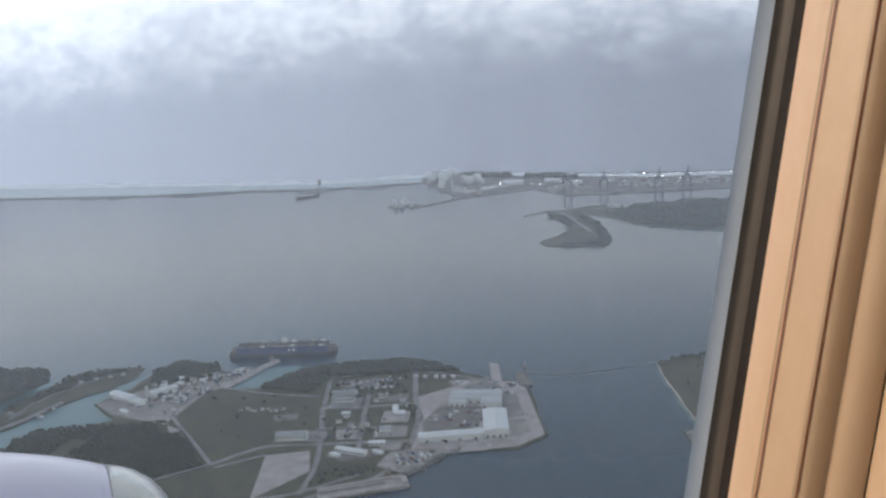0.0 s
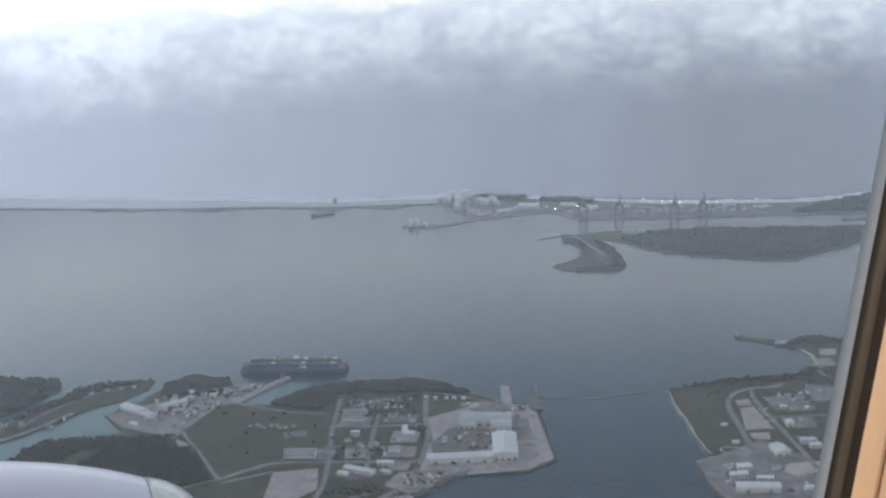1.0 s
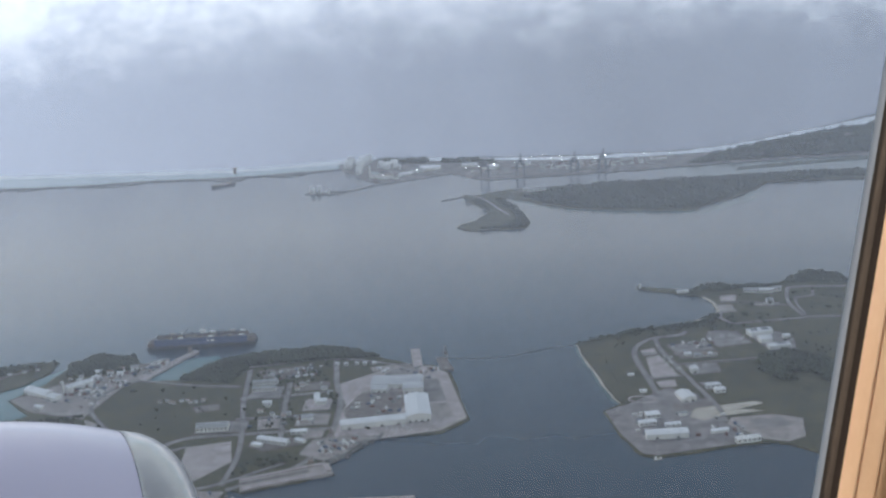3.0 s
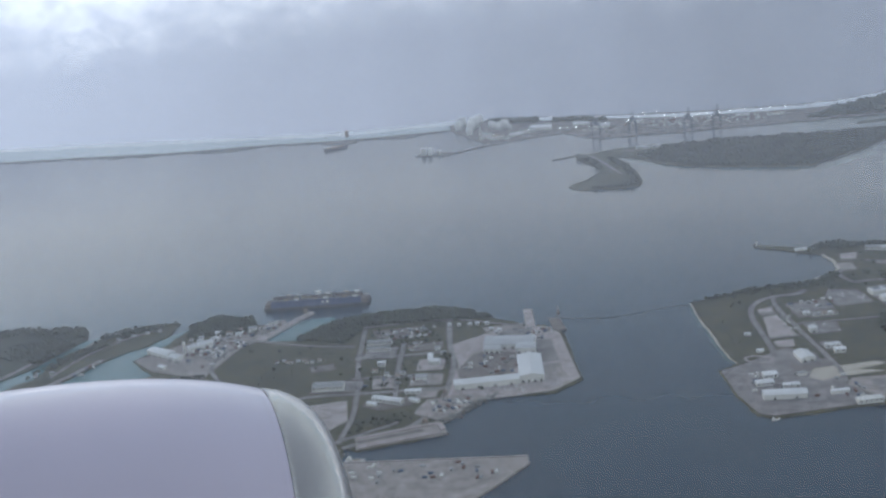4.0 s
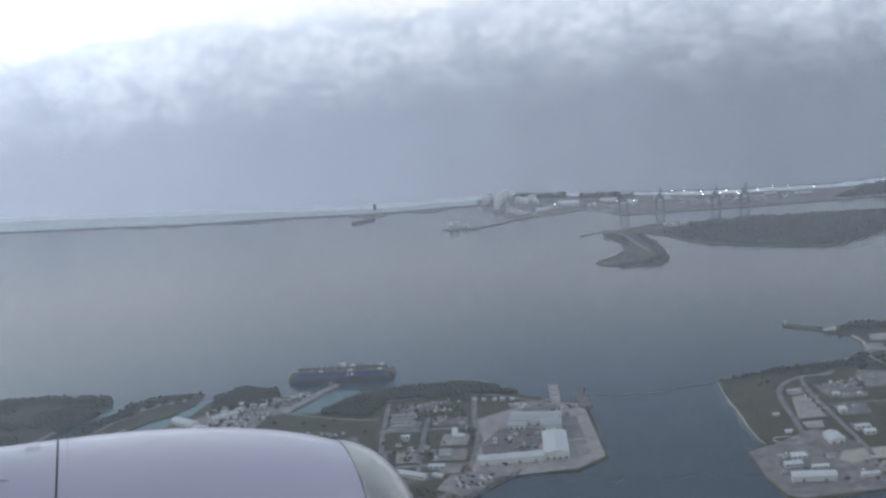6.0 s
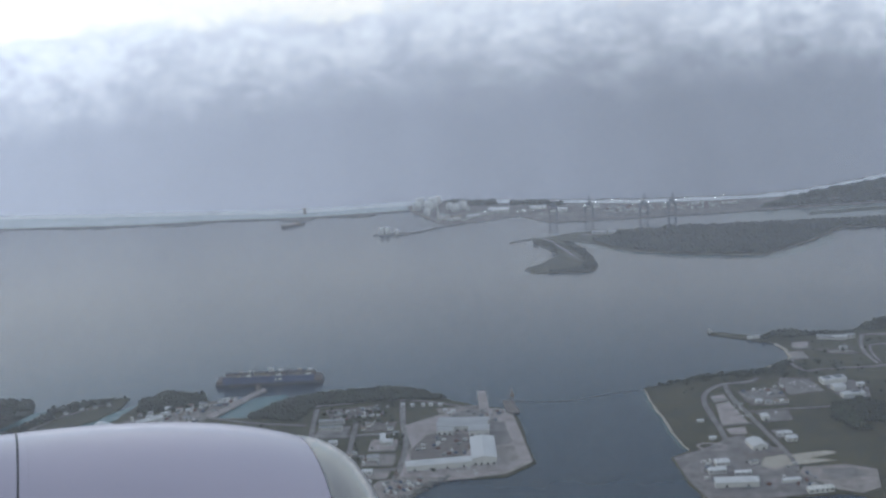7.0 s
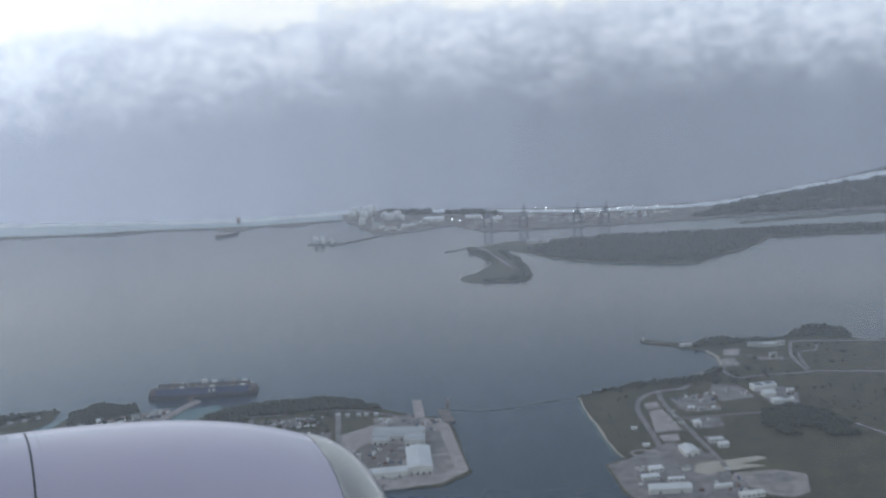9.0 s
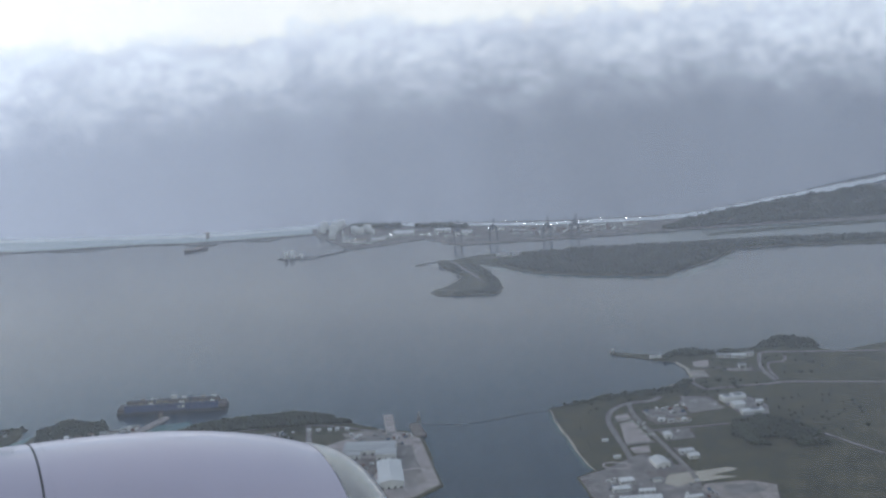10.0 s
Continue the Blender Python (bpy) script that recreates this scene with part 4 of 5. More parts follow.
# ---------------------------------------------------------------- floating dry dock and vessels
def dry_dock():
    a, b = Vector((-991, 1636)), Vector((-824, 1686))
    L, W = (b - a).length, 30.0
    t = thing("floating_dry_dock", pose(a.x, a.y, 0, 0, 0, math.degrees(math.atan2(b.y - a.y, b.x - a.x))), "long blue-sided floating dry dock, brown-grey inside", "ship")
    bm = bmesh.new()
    ring = [(0, 3), (4, 0), (L - 4, 0), (L, 3), (L, W - 3), (L - 4, W), (4, W), (0, W - 3)]
    lo, hi = [bm.verts.new((x, y, -1)) for x, y in ring], [bm.verts.new((x, y, 4.5)) for x, y in ring]
    for i in range(8):
        bm.faces.new((lo[i], lo[(i + 1) % 8], hi[(i + 1) % 8], hi[i]))
    bm.faces.new(hi)
    part("pontoon", bm, HULL_DARK, t, "dark rust-stained pontoon")
    near = part("wing_wall", boxes([(13, 1.0, 4.4, L - 13, 6.5, 15)]), HULL_BLUE, t, "blue painted side wall")
    far = part("wing_wall", boxes([(13, W - 6.5, 4.4, L - 13, W - 1, 15)]), DOCK_BROWN, t, "brown-grey side wall")
    for wall, y in ((near, 1.0), (far, W - 6.5)):
        part("deck", boxes([(13.0, y - 0.2, 15, L - 13.0, y + 5.7, 15.5)]), STEEL, wall)
        for i in range(9):
            x = 20 + i * (L - 46) / 8
            part("locker", boxes([(x, y + 1.2, 15.5, x + 4 + 2 * (i % 3), y + 3.8, 17.2 + 0.5 * (i % 2))]), (STEEL, DECK_BUFF, WHITE_WALL)[i % 3], wall)
    part("dock_floor", boxes([(6, 6.5, 4.4, L - 6, W - 6.5, 4.9)]), DOCK_BROWN, t)
    part("tarpaulin", boxes([(48, W - 7.2, 5, 78, W - 6.6, 14.5)]), DECK_BUFF, t, "buff sheeting inside the dock")
    for i in range(14):
        part("keel_block", boxes([(18 + i * 9.6, W / 2 - 3, 4.9, 22 + i * 9.6, W / 2 + 3, 6.6)]), RUST_ROOF, t)
    part("deck_house", boxes([(84, W - 6, 15.4, 92, W - 2, 20), (83.5, W - 6.4, 20, 92.5, W - 1.6, 20.5)]), WHITE_WALL, t, "small white deck house")
    for x0, x1 in ((2, 13), (L - 13, L - 2)):
        part("end_platform", boxes([(x0, 3, 4.4, x1, W - 3, 9.5), (x0 + 3, 8, 9.5, x1 - 3, W - 8, 11)]), DOCK_BROWN, t, "rust and buff end platform")
    for x, w, lean in ((98.0, 2.2, 1.2), (104.0, 4.5, 0.0)):
        part("marking", boxes([(x, 0.85, 8.0, x + w, 1.02, 12.2)]), WHITE_WALL, t, "white painted marking")
    for x in (62.0, 118.0):
        bm = boxes([(x - 2, 2, 15.4, x + 2, 6, 22), (x - 1.4, 1.2, 22, x + 1.4, 4.5, 24.5)])
        rod(bm, (x, 3, 23.5), (x + 9, -2 + 14, 33), 0.5)
        rod(bm, (x, 3, 24), (x, 3, 29), 0.4)
        part("deck_crane", bm, STEEL, t, "small dark deck crane")
    return t


dry_dock()


def vessel(x, y, turn, L, W, hull, label, house=True, name="ship", tall=1.0):
    t = thing(name, pose(x, y, 0, 0, 0, turn), label, "ship")
    bm = bmesh.new()
    rows = []
    for s, w, z in ((-0.5, 0.8, 1.1), (-0.3, 1.0, 1.0), (0.25, 1.0, 1.0), (0.42, 0.55, 1.15), (0.5, 0.03, 1.35)):
        h = W * 0.35 * z * tall
        rows.append([bm.verts.new(c) for c in ((s * L, -w * W / 2, h), (s * L * 0.97, -w * W * 0.4, -1), (s * L * 0.97, w * W * 0.4, -1), (s * L, w * W / 2, h))])
    for a, b in zip(rows, rows[1:]):
        for i in range(4):
            bm.faces.new((a[i], a[(i + 1) % 4], b[(i + 1) % 4], b[i]))
    bm.faces.new(rows[0]), bm.faces.new(rows[-1][::-1])
    part("hull", bm, hull, t)
    h = W * 0.35 * tall
    part("deck", boxes([(-0.44 * L, -W * 0.38, h * 0.9, 0.3 * L, W * 0.38, h * 1.08)]), DECK_BUFF, t)
    if house:
        part("wheelhouse", boxes([(-0.4 * L, -W * 0.32, h, -0.18 * L, W * 0.32, h + W * 0.5), (-0.36 * L, -W * 0.24, h + W * 0.5, -0.22 * L, W * 0.24, h + W * 0.8)]), WHITE_WALL, t, "white wheelhouse")
        part("mast", rod(bmesh.new(), (-0.28 * L, 0, h + W * 0.8), (-0.28 * L, 0, h + W * 1.5), 0.12), STEEL, t)
    return t


vessel(-1424, 2826, 48, 66, 16, HULL_DARK, "dark cargo barge moored in harbour", house=False, name="cargo_ship")
vessel(-611, 1164, 15, 24, 6, WHITE_WALL, "white workboat with a tall wheelhouse at the quay", name="workboat")
vessel(-150, 1352, 30, 10, 3.5, WHITE_WALL, "small white boat beside the quay", name="launch")
for x, y, a in ((-1152, 1335, 60), (-1160, 1300, 65), (-1175, 1268, 65), (-1143, 1352, 55)):
    vessel(x, y, a, 9, 3, WHITE_WALL, "small white boat moored in the inlet", name="launch", house=False)


# ---------------------------------------------------------------- fuel depot and container port
def tank(x, y, r, h):
    t = thing("storage_tank", pose(x, y, 2.4), "white cylindrical fuel storage tank", "tank", "fuel tanks")
    part("shell", turned([(r, -1), (r, h)], 28), TANK_WHITE, t)
    part("roof", turned([(r * 1.01, h), (r * 0.6, h + r * 0.14), (0.05, h + r * 0.2)], 28), TANK_WHITE, t)
    bm = bmesh.new()
    for i in range(14):
        a = -2.4 + i * 0.09
        bm2 = (r * 1.04 * math.cos(a), r * 1.04 * math.sin(a), h * i / 13)
        a2 = a + 0.09
        rod(bm, bm2, (r * 1.04 * math.cos(a2), r * 1.04 * math.sin(a2), h * min(1, (i + 1) / 13)), 0.18, 4)
    part("stair", bm, STEEL, t)
    return t


for x, y, r, h in ((-1153, 3035, 9.0, 13), (-1165, 3090, 9.0, 13), (-1144, 3110, 6.0, 11), (-1124, 3114, 9.0, 13), (-1099, 2964, 6.7, 11), (-1117, 3029, 9.0, 14), (-1122, 3072, 10.4, 15), (-1065, 3046, 6.7, 11), (-1042, 3025, 8.2, 12),
                   (-1028, 3048, 9.0, 13), (-1004, 3019, 3.7, 9), (-1140, 2739, 5.0, 10), (-1125, 2742, 4.5, 10), (-1100, 2742, 2.6, 6)):
    tank(x, y, r * 1.25, h * 1.45)
building((-941, 2994), (-889, 3005), 34, 8, WHITE_ROOF, "broad white depot roof", rise=2, doors=4)
building((-960, 2965), (-925, 2975), 20, 7, GREY_ROOF, "grey metal depot shed", doors=3)
building((-1060, 2930), (-1030, 2905), 18, 9, GREY_ROOF, "grey power station hall", doors=2)
building((-1010, 2890), (-985, 2905), 16, 10, RUST_ROOF, "rust-brown power station hall", doors=2)
building((-975, 2925), (-945, 2940), 14, 6, WHITE_ROOF, "pale metal quay shed", doors=2)
building((-840, 3045), (-800, 3052), 18, 6, WHITE_ROOF, "pale metal port shed", doors=3)
building((-780, 3010), (-735, 3022), 20, 7, WHITE_ROOF, "pale metal port shed", doors=3)
building((-700, 3060), (-660, 3070), 16, 7, GREY_ROOF, "grey metal port shed", doors=3)
building((-350, 3120), (-315, 3135), 16, 8, RUST_ROOF, "rust-brown metal port hall", doors=2)
building((-430, 3120), (-400, 3130), 14, 6, GREY_ROOF, "grey metal port hall", doors=2)
for i, (x, y) in enumerate(((-614, 2766), (-601, 2765), (-591, 2766), (-577, 2772), (-566, 2778))):
    building((x, y), (x + 9, y + 3), 8, 5, WHITE_ROOF, "small white hut on the island", rise=1.0, group="island huts", windows=1)


def gantry():
    t = thing("container_crane", pose(-745, 2912, 2.5, 0, 0, 20), "tall blue-grey container crane with raised boom", "crane", "quay cranes")
    for x in (-9, 9):
        for y in (-8, 10):
            part("leg", boxes([(x - 1.1, y - 1.1, -1, x + 1.1, y + 1.1, 33)]), STEEL, t)
    for x in (-9, 9):
        part("side_beam", boxes([(x - 0.8, -8, 12, x + 0.8, 10, 13.6), (x - 0.8, -8, 28.5, x + 0.8, 10, 30.5)]), STEEL, t)
    part("girder", boxes([(-3.2, -10, 30.5, -1.8, 26, 32.5), (1.8, -10, 30.5, 3.2, 26, 32.5), (-9, -8.6, 29, 9, -7.4, 31), (-9, 9.4, 29, 9, 10.6, 31)]), STEEL, t)
    bm = bmesh.new()
    for x in (-2.5, 2.5):
        rod(bm, (x, -9, 31), (x, -15, 62), 1.1, 5)
        rod(bm, (x, -6, 31), (0, -4, 48), 0.9, 5)
        rod(bm, (0, -4, 46), (x, 24, 32), 0.3, 4)
    for i in range(5):
        z = 33 + i * 5.5
        rod(bm, (-2.5, -9 - (z - 31) * 0.3, z), (2.5, -9 - (z - 31) * 0.3, z), 0.35, 4)
    part("boom", bm, STEEL, t, "raised lattice boom")
    part("machine_house", boxes([(-4, 8, 32.5, 4, 18, 37)]), STEEL, t)
    return t


crane = gantry()
for x, y in ((-660, 2942), (-527, 2966), (-461, 2992)):
    copy_thing(crane, pose(x, y, 2.5, 0, 0, 20))


def quay_crane(x, y, turn, h, label):
    t = thing("portal_crane", pose(x, y, 2.4, 0, 0, turn), label, "crane")
    for sx in (-3, 3):
        for sy in (-3, 3):
            part("leg", rod(bmesh.new(), (sx, sy, -0.5), (sx * 0.5, sy * 0.5, h * 0.5), 0.4, 5), RUST_ROOF, t)
    part("cab", boxes([(-2.4, -2.4, h * 0.48, 2.4, 2.4, h * 0.68), (-2.0, -3.6, h * 0.52, 2.0, -2.4, h * 0.66)]), RUST_ROOF, t)
    bm = bmesh.new()
    rod(bm, (-0.8, 0, h * 0.6), (0, -h * 0.4, h * 1.2), 0.35, 4)
    rod(bm, (0.8, 0, h * 0.6), (0, -h * 0.4, h * 1.2), 0.35, 4)
    rod(bm, (0, 1.5, h * 0.65), (0, 1.5, h * 0.95), 0.3, 4)
    rod(bm, (0, 1.5, h * 0.95), (0, -h * 0.4, h * 1.2), 0.15, 4)
    part("jib", bm, RUST_ROOF, t)
    return t


quay_crane(-494, 1641, 20, 22, "rust-brown portal crane on the jetty")
quay_crane(-560, 1262, 70, 16, "yellowish portal crane beside the graving dock")
quay_crane(-906, 1622, 100, 14, "small crane at the end of the dock pier")
quay_crane(-565, 1348, 10, 15, "pale lattice crane on the quay")


def flood_mast(x, y):
    t = thing("flood_light_mast", pose(x, y, 2.5), "tall flood light mast, its lamps lit", "lamp", "port flood lights")
    part("mast", rod(bmesh.new(), (0, 0, -1), (0, 0, 12), 0.25, 6), STEEL, t)
    part("lamp_head", turned([(0.3, 12), (0.7, 12.3), (0.7, 13.0), (0.3, 13.2)], 8), FLOOD, t, "lit warm-white lamp head")
    return t


mast = flood_mast(-935, 2954)
for x, y in ((-832, 2964), (-810, 2966), (-673, 3079), (-667, 3122), (-637, 3126), (-536, 3084), (-526, 3116), (-504, 3111), (-473, 3120), (-415, 3154), (-353, 3172), (-695, 3043), (-746, 3018), (-854, 2968), (-575, 3067), (-448, 3126), (-315, 3167), (-374, 3149),
             (-610, 3095), (-590, 3110), (-560, 3098), (-490, 3085), (-1010, 2900), (-780, 2990)):
    copy_thing(mast, pose(x, y, 2.5))


# ---------------------------------------------------------------- loose things
def container(colour, z=2.5):
    t = thing("shipping_container", pose(0, 0, z), "weathered %s steel shipping container" % colour[0], "container", "containers on the quays")
    bm = boxes([(-3, -1.2, 0, 3, 1.2, 2.5)])
    for i in range(10):
        x = -2.7 + i * 0.6
        for y in (-1.24, 1.2):
            q = boxes([(x, y, 0.2, x + 0.3, y + 0.04, 2.3)])
            tmp = bpy.data.meshes.new("tmp")
            q.to_mesh(tmp)
            q.free()
            bm.from_mesh(tmp)
            bpy.data.meshes.remove(tmp)
    part("body", bm, colour[1], t)
    part("door", boxes([(3.0, -1.1, 0.1, 3.06, -0.03, 2.4), (3.0, 0.03, 0.1, 3.06, 1.1, 2.4)]), colour[1], t)
    return t


RED = surface("container_red", (0.15, 0.075, 0.06), (0.22, 0.12, 0.09), big=3, small=0.5)
BLUE = surface("container_blue", (0.08, 0.11, 0.17), (0.12, 0.16, 0.23), big=3, small=0.5)
kinds = [container(c) for c in (("red", RED), ("blue", BLUE), ("white", WHITE_WALL), ("grey", GREY_ROOF))]
rng = random.Random(5)


def scatter(poly, n, turn, spread=12):
    xs, ys = [p[0] for p in poly], [p[1] for p in poly]
    while n:
        p = (rng.uniform(min(xs), max(xs)), rng.uniform(min(ys), max(ys)))
        if inside(p, poly):
            n -= 1
            yield p, turn + rng.choice((0, 90)) + rng.uniform(-spread, spread)


spots = []
for poly, n, turn in (([(-580, 1450), (-560, 1500), (-500, 1505), (-500, 1440), (-550, 1425)], 22, 15), ([(-586, 1300), (-580, 1338), (-535, 1358), (-526, 1340), (-540, 1300)], 26, 60), ([(-1040, 1400), (-950, 1380), (-955, 1470), (-1010, 1500)], 26, 30),
                      ([(-690, 1150), (-645, 1170), (-650, 1182), (-695, 1172)], 10, 30), ([(-600, 1150), (-430, 1194), (-430, 1150), (-600, 1105)], 26, 15), ([(-205, 1480), (-170, 1390), (-60, 1420), (-20, 1480), (-100, 1500)], 26, 20), ([(-175, 1740), (-120, 1780), (-105, 1745), (-160, 1712)], 12, 30),
                      ([(-640, 3000), (-640, 3090), (-400, 3140), (-380, 3060)], 110, 20), ([(-840, 2985), (-820, 3040), (-700, 3050), (-700, 2970)], 26, 15), ([(-1060, 2900), (-1000, 2870), (-930, 2930), (-960, 2960)], 26, 30),
                      ([(-1040, 1480), (-1000, 1520), (-960, 1545), (-930, 1505), (-950, 1440), (-1000, 1440)], 70, 30), ([(-952, 1560), (-936, 1596), (-920, 1592), (-932, 1520)], 24, 60), ([(-640, 3010), (-600, 3110), (-380, 3150), (-330, 3080)], 90, 20),
                      ([(-1150, 1340), (-1140, 1400), (-1120, 1440), (-1112, 1430), (-1136, 1340)], 8, 60), ([(-560, 1600), (-500, 1612), (-482, 1590), (-505, 1560)], 18, 20), ([(-740, 1560), (-680, 1590), (-670, 1560), (-730, 1530)], 22, 20), ([(-690, 1400), (-600, 1425), (-610, 1385), (-690, 1365)], 14, 20)):
    spots += list(scatter(poly, n, turn))
far_boxes = [q for q in spots if q[0][1] > 2500]
spots = [q for q in spots if q[0][1] <= 2500]
for i, ((x, y), turn) in enumerate(spots):
    k = kinds[(2, 0, 3, 1, 2, 3)[i % 6]]
    if i < len(kinds):
        kinds[i].matrix_basis = pose(x, y, 2.5, 0, 0, turn)
    else:
        copy_thing(k, pose(x, y, 2.5, 0, 0, turn))


def joined(name, items, material, label, category):
    """Many alike far-off things in one mesh: items are (matrix, mesh)."""
    v, f = [], []
    for m, me in items:
        n = len(v)
        v += [tuple(m @ p.co) for p in me.vertices]
        f += [tuple(n + k for k in p.vertices) for p in me.polygons]
    return tagged(new(name, mesh_of(name, v, f, material)), label, category, kind="stuff")


block = bpy.data.meshes.new("container_block")
bm = boxes([(-3, -1.2, 0, 3, 1.2, 2.6)])
bm.to_mesh(block)
bm.free()
for tone, colour, step_at in (("white", WHITE_WALL, 0), ("grey", GREY_ROOF, 1), ("rust-red", RED, 2)):
    joined("shipping_containers", [(pose(x, y, 2.5, 0, 0, turn), block) for k, ((x, y), turn) in enumerate(far_boxes) if k % 3 == step_at], colour, "scattered %s containers on the far port" % tone, "container")
bpy.data.meshes.remove(block)


def car():
    t = thing("parked_car", pose(-505, 1389, 2.4, 0, 0, 12), "small pale parked car on asphalt", "car", "parked cars")
    bm = bmesh.new()
    prof = [(-2.1, 0.35), (-2.1, 0.85), (-1.2, 0.95), (-0.8, 1.45), (0.7, 1.45), (1.2, 0.95), (2.1, 0.85), (2.1, 0.35)]
    a, b = [bm.verts.new((x, -0.85, z)) for x, z in prof], [bm.verts.new((x, 0.85, z)) for x, z in prof]
    for i in range(8):
        bm.faces.new((a[i], a[(i + 1) % 8], b[(i + 1) % 8], b[i]))
    bm.faces.new(a[::-1]), bm.faces.new(b)
    part("body", bm, WHITE_WALL, t)
    for x in (-1.3, 1.3):
        for y in (-0.86, 0.72):
            part("wheel", rod(bmesh.new(), (x, y, 0.3), (x, y + 0.14, 0.3), 0.3, 10), DARK_GAP, t)
    return t


auto = car()
for i in range(52):
    base = ((-493, 1394), (-481, 1392), (-735, 1524), (-710, 1579), (-685, 1594), (-662, 1528), (-160, 1650), (-165, 1672), (-175, 1690), (-150, 1755), (-95, 1790), (-75, 1785), (-120, 1660))[i % 13]
    copy_thing(auto, pose(base[0] + rng.uniform(-11, 11), base[1] + rng.uniform(-7, 7), 2.4, 0, 0, rng.choice((12, 102))))


def tree():
    t = thing("tree", pose(-616, 1480, 2), "dark green broad-crowned tree in the grass", "tree", "trees among the buildings")
    bm = bmesh.new()
    rod(bm, (0, 0, -0.5), (0.1, 0, 2.4), 0.35, 7)
    for a in range(4):
        rod(bm, (0.1, 0, 2.0), (1.5 * math.cos(a * 1.6), 1.5 * math.sin(a * 1.6), 3.6), 0.16, 5)
    part("trunk", bm, RUST_ROOF, t)
    g = np.random.default_rng(3)
    v, f = [], []
    for i in range(26):
        a, r, h = g.uniform(0, 6.28), g.uniform(0.3, 2.9), g.uniform(2.6, 5.4)
        r *= 1.1 - 0.12 * abs(h - 3.6)
        c = np.array((r * math.cos(a), r * math.sin(a), h))
        q = ICO_V * (1 + g.uniform(-0.3, 0.3, (len(ICO_V), 1))) * g.uniform(0.7, 1.25) + c
        f += [tuple(int(k) + len(v) for k in tri) for tri in ICO_F]
        v += [tuple(p) for p in q]
    part("crown", mesh_of("crown", v, f, LEAF), LEAF, t)
    return t


oak = tree()
places = [(-602, 1457), (-619, 1489), (-710, 1545), (-691, 1525), (-680, 1541), (-676, 1580), (-646, 1539), (-629, 1268), (-612, 1270), (-598, 1271), (-587, 1280), (-527, 1381), (-699, 1524), (-609, 1470), (-607, 1481), (-622, 1476)]
for (x, y), turn in scatter([(-770, 1560), (-660, 1610), (-630, 1530), (-690, 1500), (-745, 1490)], 34, 0, 180):
    places.append((x, y))
for (x, y), turn in scatter([(-650, 1215), (-600, 1262), (-580, 1285), (-625, 1300), (-650, 1260)], 22, 0, 180):
    places.append((x, y))
for (x, y), turn in scatter([(-730, 1440), (-640, 1455), (-600, 1390), (-690, 1350)], 14, 0, 180):
    places.append((x, y))
for (x, y), turn in scatter([(-900, 1310), (-940, 1420), (-930, 1490), (-780, 1490), (-720, 1380), (-790, 1290)], 12, 0, 180):
    places.append((x, y))
for (x, y), turn in scatter([(-270, 1690), (-250, 1780), (-120, 1830), (-60, 1840), (-60, 1830), (-170, 1790), (-230, 1750)], 22, 0, 180):
    places.append((x, y))
for (x, y), turn in scatter([(-100, 1900), (-90, 1990), (60, 2050), (120, 1960), (20, 1905)], 26, 0, 180):
    places.append((x, y))
for (x, y), turn in scatter([(-60, 1720), (-20, 1800), (120, 1880), (150, 1700), (20, 1630)], 40, 0, 180):
    places.append((x, y))
for poly, n in (([(-310, 1735), (-240, 1800), (-155, 1840), (-120, 1880), (-60, 1850), (-150, 1812), (-240, 1775)], 70), ([(-105, 1905), (-85, 1860), (-20, 1850), (10, 1885), (-40, 1900)], 26), ([(-110, 1960), (-95, 1925), (0, 1940), (0, 1955)], 18),
                ([(-200, 2010), (-100, 2050), (-20, 2065), (0, 2040), (-100, 2020)], 40), ([(60, 1620), (160, 1700), (260, 1800), (400, 1700), (250, 1560)], 50), ([(-30, 1826), (20, 1880), (160, 1890), (140, 1800), (20, 1790)], 24),
                ([(-280, 1690), (-262, 1690), (-216, 1570), (-228, 1560)], 14), ([(-800, 1560), (-770, 1590), (-690, 1622), (-660, 1640), (-640, 1625), (-780, 1575)], 26), ([(-930, 1360), (-900, 1440), (-860, 1480), (-780, 1490), (-760, 1400), (-850, 1330)], 30),
                ([(-760, 1440), (-745, 1470), (-690, 1490), (-690, 1455)], 10), ([(-685, 1460), (-640, 1475), (-650, 1425), (-672, 1420)], 10), ([(-720, 1385), (-660, 1405), (-640, 1360), (-700, 1345)], 16), ([(-660, 1310), (-600, 1320), (-580, 1280), (-640, 1230)], 30)):
    for (x, y), turn in scatter(poly, n, 0, 180):
        places.append((x, y))
thickets = []
for i, (x, y) in enumerate(places):
    s = rng.uniform(0.6, 1.15)
    m = pose(x, y, 2, 0, 0, rng.uniform(0, 360)) @ Matrix.Diagonal((s, s, s * rng.uniform(0.8, 1.1), 1))
    if i < 280:
        copy_thing(oak, m)
    else:
        thickets.append(m)
crowns = [c.data for c in oak.children]
joined("bushes", [(m, me) for m in thickets for me in crowns[1:]], LEAF, "dark green bushes and small trees in the grass", "bushes")

